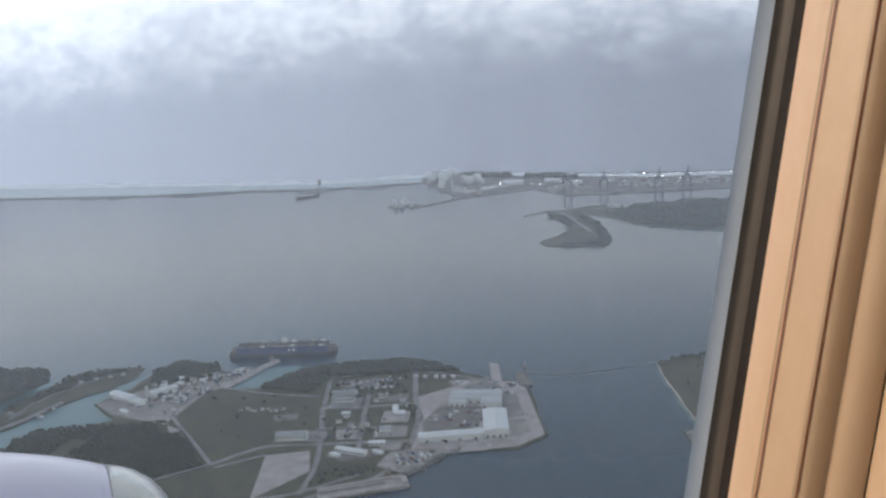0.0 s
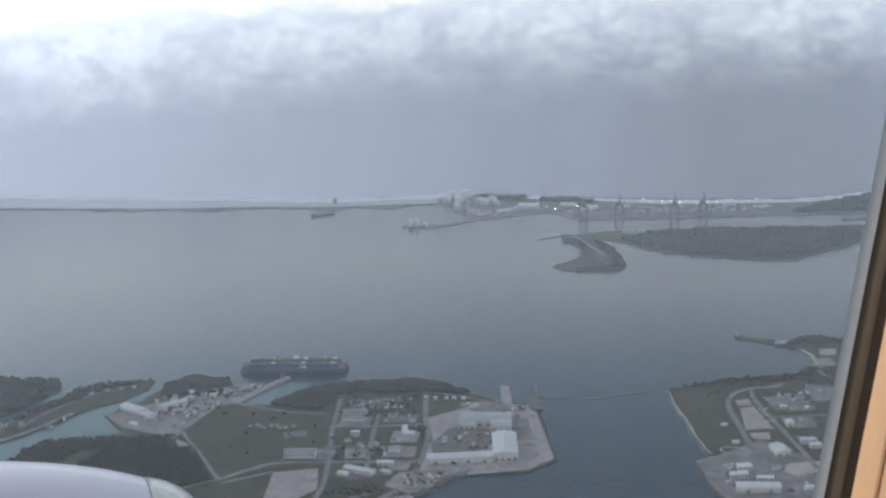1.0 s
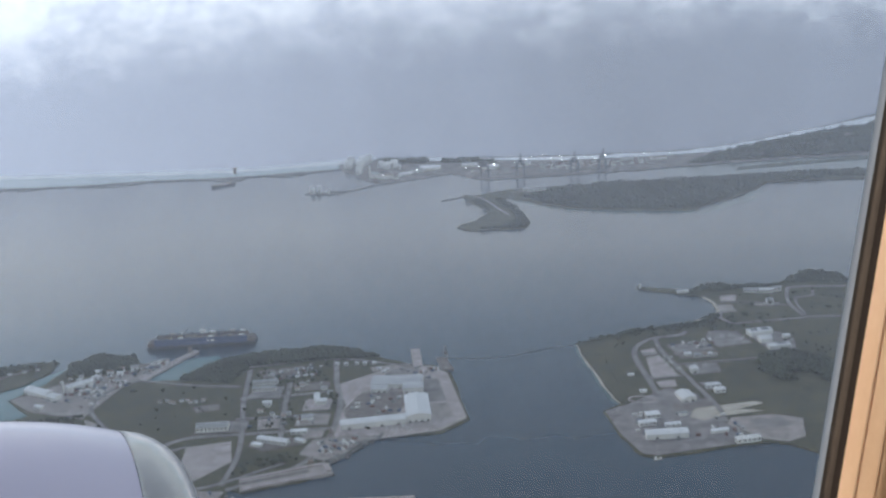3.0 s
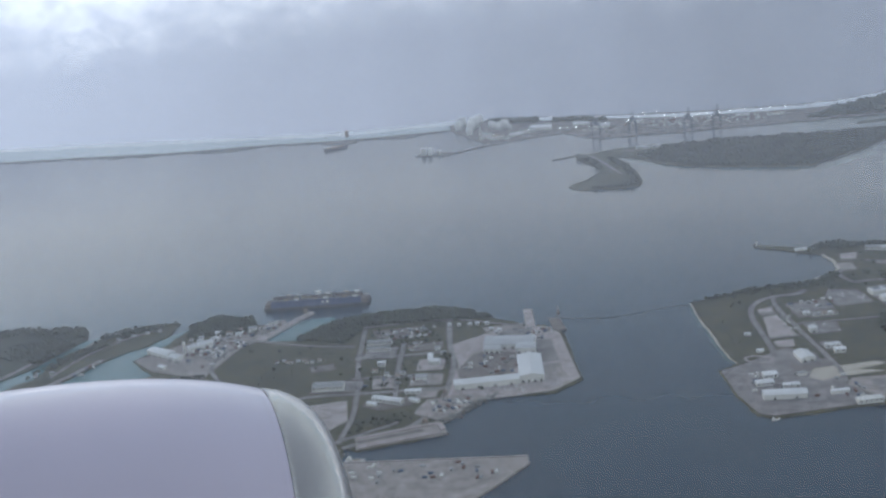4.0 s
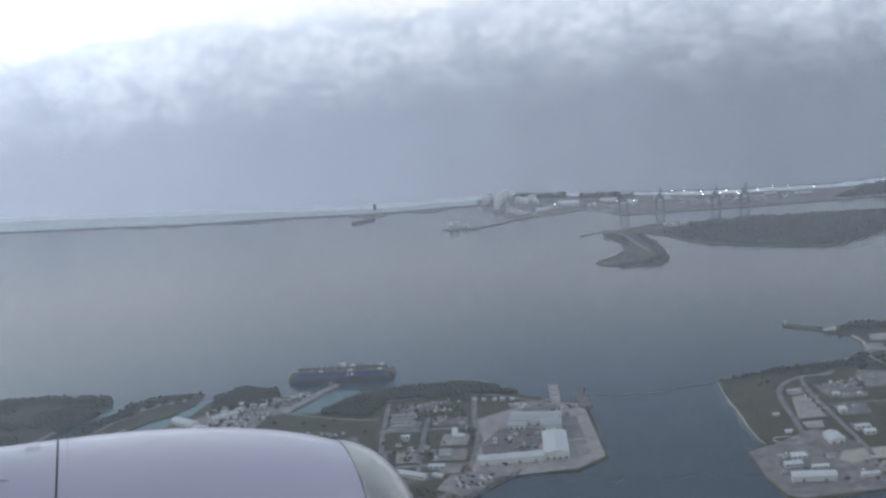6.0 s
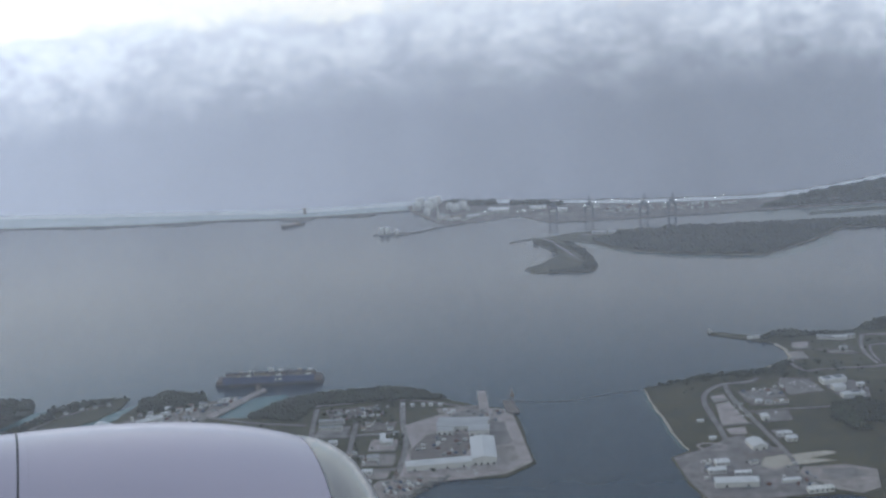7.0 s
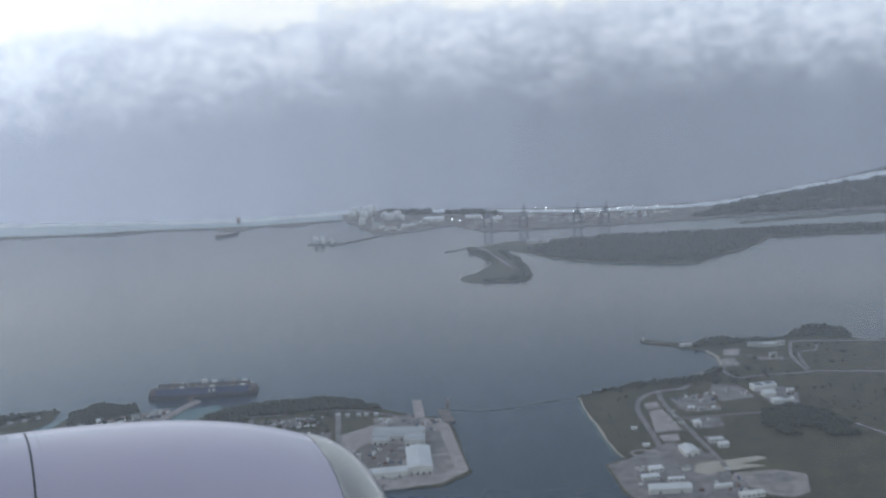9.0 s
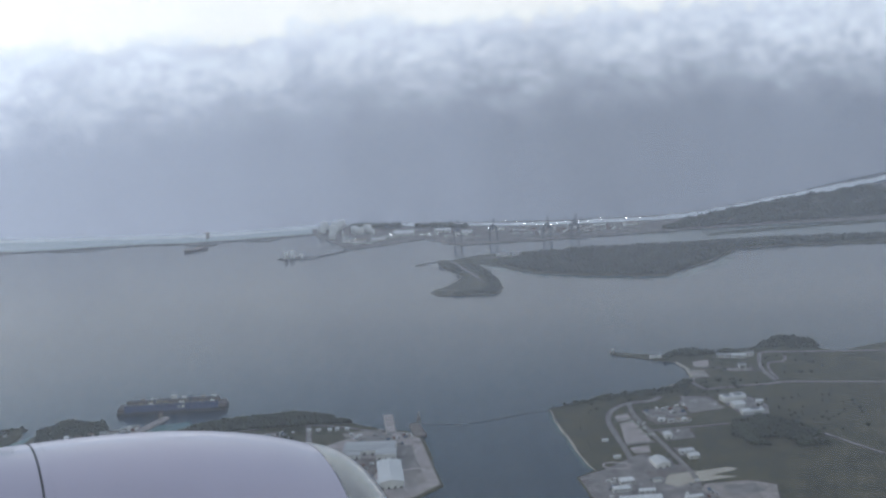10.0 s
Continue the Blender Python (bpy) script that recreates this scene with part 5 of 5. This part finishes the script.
for i in range(9):
    x, y = -858 + i * 7.5, 1428 + 5 * math.sin(i * 1.7) + i * 1.5
    building((x, y), (x + 4.5, y + 1), 4, 2.2, (RUST_ROOF, GREY_ROOF, RUST_ROOF)[i % 3], "small scrap shed lying in the field", rise=0.4, group="sheds in the field")
for i, (x, y) in enumerate(((-1168, 1480), (-1152, 1498), (-1136, 1512), (-1120, 1524), (-1190, 1342), (-1210, 1330))):
    building((x, y), (x + 5, y + 2.5), 4, 2.8, GREY_ROOF, "small grey hut on the spit", rise=0.8, group="huts on the spit", windows=1)
for i in range(20):
    p = (rng.uniform(-770, -590), rng.uniform(1385, 1600))
    if inside(p, [(-775, 1555), (-668, 1605), (-590, 1400), (-700, 1370)]):
        building(p, (p[0] + rng.uniform(4, 8), p[1] + rng.uniform(0.5, 3)), rng.uniform(4, 6), rng.uniform(2.4, 3.6), rng.choice((GREY_ROOF, GREY_ROOF, RUST_ROOF)), "small weathered hut on a plot", rise=0.5, group="huts on the plots")


# ---------------------------------------------------------------- woods
woods("woods", [(-873, 1516), (-841, 1606), (-799, 1631), (-711, 1677), (-639, 1668), (-600, 1640), (-663, 1629), (-786, 1582), (-790, 1512)], 3.8, 3.3, 2, "dense dark green coastal trees", 11)
woods("woods", [(-1073, 1546), (-1058, 1598), (-988, 1598), (-960, 1560), (-1000, 1525), (-1050, 1495)], 3.8, 3.3, 2, "dense dark green coastal trees", 12)
woods("woods", [(-1113, 1243), (-1119, 1264), (-1112, 1303), (-1045, 1334), (-1000, 1345), (-937, 1375), (-880, 1325), (-812, 1250), (-880, 1180), (-935, 1105), (-1140, 1110)], 4.8, 2.4, 2, "dark scrub woodland", 13, 0.26)
woods("woods", [(-1219, 1300), (-1212, 1401), (-1196, 1498), (-1160, 1549), (-1110, 1560), (-1150, 1500), (-1190, 1400)], 7.0, 3.2, 2, "loose shore trees on a spit", 14, 0.3)
woods("woods", [(-1700, 1350), (-1502, 1407), (-1415, 1486), (-1347, 1505), (-1258, 1523), (-1226, 1477), (-1237, 1368), (-1262, 1380), (-1250, 1462), (-1270, 1494), (-1345, 1478), (-1405, 1460), (-1500, 1382)], 5.5, 3.6, 2, "band of trees round a low headland", 15, 0.12)
woods("woods", [(-2000, 1230), (-1502, 1390), (-1415, 1460), (-1347, 1475), (-1270, 1490), (-1250, 1440), (-1262, 1380), (-1290, 1286), (-1350, 1150)], 6.5, 2.0, 2, "scattered scrub on brown ground", 28, 0.36)
woods("woods", [(-600, 2700), (-560, 2770), (-496, 2815), (-415, 2850), (-239, 2900), (-136, 2925), (0, 2968), (300, 3030), (300, 2970), (60, 2905), (-62, 2872), (-90, 2800), (-118, 2738), (-184, 2655), (-204, 2603), (-290, 2597), (-358, 2597), (-420, 2603), (-485, 2617), (-536, 2640), (-575, 2680)], 9.0, 4.6, 2, "dense mangrove woods on an island", 16)
woods("woods", [(-640, 2405), (-592, 2414), (-545, 2430), (-545, 2477), (-568, 2544), (-610, 2624), (-650, 2680), (-662, 2676), (-625, 2610), (-590, 2540), (-572, 2480), (-580, 2440)], 7.0, 3.4, 2, "shore trees on a hooked point", 17, 0.1)
woods("woods", [(-730, 2655), (-745, 2705), (-722, 2705), (-672, 2640), (-655, 2600), (-648, 2560), (-662, 2575), (-690, 2616)], 8.0, 2.8, 2, "scattered scrub on a hooked point", 27, 0.3)
woods("woods", [(-1100, 3100), (-1090, 3128), (-960, 3120), (-955, 3096)], 6.0, 6.4, 2, "dark clump of shore trees", 18)
woods("woods", [(-914, 3098), (-905, 3122), (-775, 3124), (-765, 3096)], 6.0, 7.0, 2, "dark clump of shore trees", 19)
woods("woods", [(-260, 3070), (-200, 3200), (-64, 3345), (18, 3445), (300, 3700), (500, 3400), (300, 3260), (40, 3172), (-162, 3104)], 11.0, 6.0, 2, "wooded shore of the mainland", 20, 0.1)
woods("woods", [(-44, 1712), (-4, 1740), (33, 1722), (60, 1700), (90, 1640), (41, 1622), (-14, 1621), (-43, 1656)], 4.6, 3.9, 2, "dark green thicket in grass", 21, 0.12)
woods("woods", [(-20, 2070), (-4, 2112), (25, 2146), (81, 2138), (91, 2090), (60, 2075), (20, 2078)], 6.5, 3.3, 2, "rounded grove beside the shore", 22)
woods("woods", [(-310, 1738), (-240, 1802), (-153, 1843), (-119, 1888), (-108, 1880), (-150, 1832), (-235, 1792)], 4.5, 2.9, 2, "low shore bushes", 23, 0.1)
woods("woods", [(-170, 2014), (-124, 2055), (-87, 2043), (-23, 2068), (-20, 2055), (-90, 2030), (-160, 1998)], 5.0, 3.6, 2, "low shore trees", 24, 0.12)


# ---------------------------------------------------------------- aircraft
AX = Vector((0.767, 0.612, -0.186)).normalized()   # the engine's long axis, towards its nose
SEAM = Vector((-2.2403, 4.1926, 638.1696))         # top of the joint behind the lip

PAINT = surface("cowl_paint", (0.675, 0.605, 0.745), (0.715, 0.645, 0.79), rough=0.42, big=0.9, small=0.05)
PAINT.node_tree.nodes["Principled BSDF"].inputs["Coat Weight"].default_value = 0.7
PAINT.node_tree.nodes["Principled BSDF"].inputs["Coat Roughness"].default_value = 0.09
LIP = surface("bare_metal", (0.48, 0.445, 0.415), (0.60, 0.56, 0.52), rough=0.22, metal=1.0, big=0.5, small=0.03)
JOINT = surface("joint_dark", (0.03, 0.03, 0.035), (0.05, 0.05, 0.055), rough=0.7, big=0.3, small=0.02)

side = Vector((0, 0, 1)).cross(AX).normalized()    # outboard
up = AX.cross(side).normalized()
view = (SEAM - Vector((0, 0, 640))).normalized()
v2 = Vector((view.dot(side), view.dot(up))).normalized()
crest = Vector((-v2.y, v2.x))
if crest.y < 0:
    crest = -crest
R_SEAM = 0.95
centre = SEAM - (side * crest.x + up * crest.y) * R_SEAM
frame_m = Matrix((( *side, 0), (*up, 0), (*AX, 0), (0, 0, 0, 1))).transposed()
frame_m.translation = centre
engine = thing("jet_engine", frame_m, "pale lavender-grey jet engine cowling with polished metal lip", "engine")


def shell(profile, n=160):
    bm = bmesh.new()
    rings = [[bm.verts.new((r * math.cos(2 * math.pi * i / n), r * math.sin(2 * math.pi * i / n), z)) for i in range(n)] for z, r in profile]
    for lo, hi in zip(rings, rings[1:]):
        for i in range(n):
            f = bm.faces.new((lo[i], lo[(i + 1) % n], hi[(i + 1) % n], hi[i]))
            f.smooth = True
    return bm


def outer(z):
    """The cowl's radius along its axis; 0 is the joint behind the lip."""
    keys = ((-3.4, 0.5), (-2.4, 0.73), (-1.7, 0.872), (-1.07, 0.958), (-0.75, 0.99), (-0.45, 1.0), (-0.2, 0.985), (0.0, 0.95), (0.1, 0.915))
    xs, rs = [k[0] for k in keys], [k[1] for k in keys]
    i = max(1, min(len(xs) - 2, next((j for j in range(len(xs)) if xs[j] > z), len(xs) - 1)))
    lo, hi = i - 1, i
    t = (z - xs[lo]) / (xs[hi] - xs[lo])
    m0 = (rs[hi] - rs[max(lo - 1, 0)]) / (xs[hi] - xs[max(lo - 1, 0)])
    m1 = (rs[min(hi + 1, len(rs) - 1)] - rs[lo]) / (xs[min(hi + 1, len(rs) - 1)] - xs[lo])
    h = xs[hi] - xs[lo]
    return (2 * t ** 3 - 3 * t * t + 1) * rs[lo] + (t ** 3 - 2 * t * t + t) * h * m0 + (3 * t * t - 2 * t ** 3) * rs[hi] + (t ** 3 - t * t) * h * m1


def span(z0, z1, n, dr=0.0):
    return [(z0 + (z1 - z0) * i / n, outer(z0 + (z1 - z0) * i / n) + dr) for i in range(n + 1)]


fan_cowl = part("fan_cowl", shell(span(-1.066, -0.0015, 40)), PAINT, engine)
rear_cowl = part("rear_cowl", shell([(-3.4, 0.3)] + span(-3.4, -1.074, 40)), PAINT, engine)
part("joint", shell([(-1.09, outer(-1.09) - 0.006), (-1.07, outer(-1.07) - 0.004), (-1.05, outer(-1.05) - 0.006)]), JOINT, engine, "dark panel joint")
part("joint", shell([(-0.012, outer(-0.012) - 0.004), (0.0, outer(0.0) - 0.003), (0.012, outer(0.01) - 0.006)]), JOINT, engine, "fine dark joint behind the lip")
rivets = bmesh.new()
for z, dr in ((-1.035, 0.0), (-0.03, 0.0), (0.05, -0.003)):
    for i in range(150):
        a = 2 * math.pi * i / 150
        r = outer(z) - 0.0015 + dr
        rod(rivets, (r * math.cos(a), r * math.sin(a), z), ((r + 0.0022) * math.cos(a), (r + 0.0022) * math.sin(a), z), 0.0022, 5)
tagged(part("rivets", rivets, JOINT, engine, "rows of small flush rivets"), kind="stuff")
lip_profile = [(0.0015, 0.949)]
for i in range(25):
    a = math.pi / 2 * i / 24
    lip_profile.append((0.0015 + 0.27 * math.sin(a), 0.70 + 0.249 * math.cos(a) ** 0.9))
for i in range(1, 12):
    a = math.pi / 2 * i / 11
    lip_profile.append((0.2715 - 0.21 * (1 - math.cos(a)), 0.70 - 0.06 * math.sin(a)))
part("inlet_lip", shell(lip_profile), LIP, engine, "polished bare-metal inlet lip")


def on_cowl(z, a, dr=0.0):
    r = outer(z) + dr
    return Vector((r * math.cos(a), r * math.sin(a), z))


crest_a = math.atan2(crest.y, crest.x)
PLACARD = surface("placard_grey", (0.30, 0.29, 0.33), (0.36, 0.35, 0.4), rough=0.5, big=0.1, small=0.01)
bars = bmesh.new()
for z0, z1, a0, a1 in ((-1.178, -1.172, 0.10, 0.19), (-1.140, -1.134, 0.10, 0.19), (-1.178, -1.134, 0.10, 0.106), (-1.178, -1.134, 0.184, 0.19), (-1.165, -1.147, 0.125, 0.132), (-1.165, -1.147, 0.15, 0.157)):
    q = [bars.verts.new(on_cowl(z, crest_a + a + 0.06, 0.0012)) for z, a in ((z0, a0), (z1, a0), (z1, a1), (z0, a1))]
    bars.faces.new(q)
part("placard", bars, PLACARD, engine, "small grey marking of plain bars")
fin = bmesh.new()
rows = []
for i in range(13):
    z = -1.22 - 0.8 * i / 12
    h = 0.055 * min(1.0, (i / 12) * 2.2) ** 0.7
    a = crest_a + 0.5
    rows.append([fin.verts.new(on_cowl(z, a + s, d)) for s, d in ((-0.012, -0.01), (-0.003, h), (0.003, h), (0.012, -0.01))])
for p, q in zip(rows, rows[1:]):
    for k in range(3):
        fin.faces.new((p[k], p[k + 1], q[k + 1], q[k]))
part("pylon", boxes([(-0.16, 0.6, -3.0, 0.16, 1.35, -1.95), (-0.12, 0.55, -3.3, 0.12, 1.2, -3.0)]), PAINT, engine)
part("chine", fin, PAINT, engine, "thin fin on the cowl")
part("inlet_duct", shell([(0.07, 0.64), (-0.5, 0.66), (-0.9, 0.66), (-0.9, 0.05)]), JOINT, engine, "dark inlet duct")


# ---------------------------------------------------------------- cabin window
U = Vector((0.7577764, 0.65251432, 0.0))     # forwards along the cabin wall
N = Vector((-0.65251432, 0.7577764, 0.0))    # outwards
LEAN = 0.177
SET_U, SET_N = 0.326, 0.307                  # the window's place along the wall and through it
DEEP = 2.2                                   # how much deeper the surround is than its flat profile
TRIM = surface("trim_plastic", (0.78, 0.455, 0.238), (0.84, 0.52, 0.29), rough=0.5, big=0.2, small=0.01)
# two darker tans that put the grooves' shade into the colour
TRIM_LINE_SHADE = surface("trim_line_shade", (0.56, 0.325, 0.165), (0.62, 0.37, 0.20), rough=0.6, big=0.1, small=0.01)
TRIM_GROOVE_SHADE = surface("trim_groove_shade", (0.50, 0.30, 0.15), (0.56, 0.34, 0.18), rough=0.6, big=0.1, small=0.01)
RUBBER = surface("rubber_seal", (0.105, 0.076, 0.056), (0.145, 0.106, 0.078), rough=0.55, big=0.08, small=0.008, spec=0.15)
BLACK = surface("black_seal", (0.035, 0.024, 0.019), (0.05, 0.036, 0.028), rough=0.6, big=0.05, small=0.005, spec=0.03)
RIM = surface("pane_rim", (0.42, 0.46, 0.52), (0.52, 0.56, 0.62), rough=0.4, big=0.1, small=0.01)


def at(u, n, z):
    """A point of the window surround: forwards, outwards, up from eye level."""
    u, n = 0.7054 + SET_U + (u - 0.7054) * DEEP, 0.1285 + SET_N + (n - 0.1285) * DEEP
    return U * (u + LEAN * (z - 0.051)) + N * n + Vector((0, 0, 640 + z))


def moulding(name, profile, material, parent, label=""):
    """A strip of trim along the window's upright edge, from (u, n) pairs."""
    zs = [-0.60 + 0.03 * i for i in range(36)]
    v = [at(u, n, z) for z in zs for u, n in profile]
    k = len(profile)
    f = [(k * i + j, k * i + j + 1, k * i + k + j + 1, k * i + k + j) for i in range(len(zs) - 1) for j in range(k - 1)]
    return part(name, mesh_of(name, v, f, material, smooth=True), material, parent, label)


window = thing("window_1", pose(0, 0, 0), "aircraft cabin window with tan plastic surround", "window", kind="structure")
edge = RIM.node_tree
edge_glow = edge.nodes.new("ShaderNodeBsdfTranslucent")    # daylight caught in the plastic's edge
edge_glow.inputs["Color"].default_value = (0.34, 0.36, 0.39, 1)
edge.links.new(edge_glow.outputs[0], edge.nodes["Material Output"].inputs["Surface"])
moulding("pane_rim", [(0.7060, 0.1400), (0.7077, 0.1386), (0.7083, 0.140), (0.712, 0.141)], RIM, window)
moulding("rubber_seal", [(0.7083, 0.1405), (0.7081, 0.137), (0.7068, 0.132), (0.709, 0.130)], RUBBER, window)
moulding("black_seal", [(0.7068, 0.133), (0.7064, 0.130), (0.7054, 0.128), (0.708, 0.126)], BLACK, window)
moulding("reveal", [(0.7054, 0.1285), (0.7035, 0.1265), (0.6997, 0.118), (0.6992, 0.114), (0.6985, 0.109), (0.6981, 0.105), (0.70, 0.103)], TRIM, window)
# thin raised strips, coloured dark in place of shaded grooves
moulding("groove", [(0.69915, 0.1163), (0.69895, 0.1158), (0.6990, 0.1156)], TRIM_LINE_SHADE, window, "fine brown strip painted as a groove's shade")
moulding("groove", [(0.69805, 0.1075), (0.69795, 0.1070), (0.6980, 0.1068)], TRIM_LINE_SHADE, window, "fine brown strip painted as a groove's shade")
moulding("groove", [(0.6985, 0.1055), (0.7005, 0.1078), (0.7003, 0.106)], TRIM_GROOVE_SHADE, window)
moulding("reveal", [(0.7005, 0.1076), (0.6998, 0.1055), (0.6987, 0.100), (0.70, 0.098)], TRIM, window)
moulding("groove", [(0.699, 0.1005), (0.7012, 0.1030), (0.7010, 0.10)], TRIM_GROOVE_SHADE, window)
moulding("reveal", [(0.7012, 0.1028), (0.7002, 0.098), (0.6942, 0.080), (0.6915, 0.070), (0.688, 0.056), (0.686, 0.044), (0.6845, 0.03), (0.6835, 0.01), (0.6835, -0.02), (0.70, -0.03), (0.9, -0.035)], TRIM, window)

# the pane: slightly grey plastic, dust and fine scratches; its added pale veil also stands in for haze
PANE = bpy.data.materials.new("window_plastic")
PANE.use_nodes = True
nt = PANE.node_tree
nt.nodes.clear()
clear = nt.nodes.new("ShaderNodeBsdfTransparent")
dust_haze = nt.nodes.new("ShaderNodeBsdfTranslucent")
dust_haze.inputs["Color"].default_value = (0.222, 0.252, 0.302, 1)
mixs = nt.nodes.new("ShaderNodeMixShader")
geo = nt.nodes.new("ShaderNodeNewGeometry")
smear = node(nt, "ShaderNodeTexNoise", Scale=14.0, Detail=4.0, Roughness=0.6)
nt.links.new(geo.outputs["Position"], smear.inputs["Vector"])
rng = nt.nodes.new("ShaderNodeMapRange")
rng.inputs["From Min"].default_value, rng.inputs["From Max"].default_value = 0.3, 0.7
rng.inputs["To Min"].default_value, rng.inputs["To Max"].default_value = 0.18, 0.22
nt.links.new(smear.outputs["Fac"], rng.inputs["Value"])
nt.links.new(rng.outputs["Result"], mixs.inputs[0])
nt.links.new(clear.outputs[0], mixs.inputs[1])
nt.links.new(dust_haze.outputs[0], mixs.inputs[2])
po = nt.nodes.new("ShaderNodeOutputMaterial")
nt.links.new(mixs.outputs[0], po.inputs["Surface"])
v = [at(u, 0.143, z) for z in (-0.34, 0.44) for u in (-0.35, 0.72)]
pane = part("pane", mesh_of("pane", v, [(0, 1, 3, 2)], PANE), PANE, window, "slightly grey, dusty plastic pane with a haze veil added")
pane.visible_shadow = False

# the cabin behind, closed round the camera
CABIN = surface("cabin_panel", (0.55, 0.5, 0.43), (0.62, 0.57, 0.5), rough=0.6, big=0.6, small=0.04)


def cabin_box(name, u0, n0, z0, u1, n1, z1, label, category):
    v = [U * u + N * n + Vector((0, 0, 640 + z)) for z in (z0, z1) for u, n in ((u0, n0), (u1, n0), (u1, n1), (u0, n1))]
    f = [(3, 2, 1, 0), (4, 5, 6, 7), (0, 1, 5, 4), (1, 2, 6, 5), (2, 3, 7, 6), (3, 0, 4, 7)]
    return tagged(new(name, mesh_of(name, v, f, CABIN)), label, category, kind="structure")


def hull(name, r, material, u0, u1, label):
    """The cabin's round wall, open where the window is."""
    us = [u0 + (u1 - u0) * i / 24 for i in range(25)]
    cut = (-1.55, 0.72 + SET_U)
    us = sorted(set([u for u in us if not (abs(u - cut[0]) < 0.12 or abs(u - cut[1]) < 0.12)] + list(cut)))
    low, high = math.asin(-0.33 / 1.9), math.asin(0.43 / 1.9)
    angles = [low + (high - low) * k / 4 for k in range(5)] + [high + (2 * math.pi - high + low) * k / 60 for k in range(1, 60)]
    v, f = [], []
    for rr in (r, r - 0.035):
        for u in us:
            for a in angles:
                v.append(U * u + N * (-1.8 + SET_N + rr * math.cos(a)) + Vector((0, 0, 640 + rr * math.sin(a))))
    n, m = len(angles), len(us)
    for layer in (0, n * m):
        for i in range(m - 1):
            for k in range(n):
                if k < 4 and us[i] >= cut[0] - 1e-6 and us[i + 1] <= cut[1] + 1e-6:
                    continue
                q = (layer + n * i + k, layer + n * i + n + k, layer + n * i + n + (k + 1) % n, layer + n * i + (k + 1) % n)
                f.append(q)
    me = mesh_of(name, v, f, material)
    return tagged(new(name, me), label, "wall", kind="structure")


FUSELAGE = surface("fuselage_paint", (0.7, 0.7, 0.71), (0.76, 0.76, 0.77), rough=0.4, big=1.5, small=0.08)
hull("wall_fuselage", 1.93, FUSELAGE, -2.8, 2.8, "plain white fuselage wall round the cabin")
hull("wall_cabin", 1.885, CABIN, -2.8, 2.8, "plain cabin side wall")
for u in (-2.8, 2.8):
    v = [U * u + N * (-1.8 + SET_N + 1.93 * math.cos(math.pi * k / 24)) + Vector((0, 0, 640 + 1.93 * math.sin(math.pi * k / 24))) for k in range(48)]
    w = [p + U * (0.03 if u > 0 else -0.03) for p in v]
    f = [tuple(range(48)), tuple(range(48, 96))] + [(k, (k + 1) % 48, 48 + (k + 1) % 48, 48 + k) for k in range(48)]
    tagged(new("wall_end", mesh_of("wall_end", v + w, f, CABIN)), "plain cabin partition", "wall", kind="structure")
cabin_box("floor", -2.78, -3.2, -1.24, 2.78, -0.4, -1.2, "plain cabin floor", "floor")

# the wing that carries the engine, behind the view
bm = bmesh.new()
rows = []
for n in (0.05, 2.0, 4.0, 6.0):
    row = []
    for u, z in ((-0.78, -1.22), (-1.1, -1.06), (-1.9, -1.02), (-3.0, -1.2), (-1.9, -1.34), (-1.1, -1.36)):
        row.append(bm.verts.new(U * u + N * n + Vector((0, 0, 640 + z + 0.03 * n))))
    rows.append(row)
for p, q in zip(rows, rows[1:]):
    for k in range(6):
        bm.faces.new((p[k], p[(k + 1) % 6], q[(k + 1) % 6], q[k]))
bm.faces.new(rows[0]), bm.faces.new(rows[-1][::-1])
me = bpy.data.meshes.new("wing")
bmesh.ops.recalc_face_normals(bm, faces=bm.faces)
bm.to_mesh(me)
bm.free()
me.materials.append(FUSELAGE)
tagged(new("wing", me), "plain white wing root that carries the engine", "wing", kind="structure")
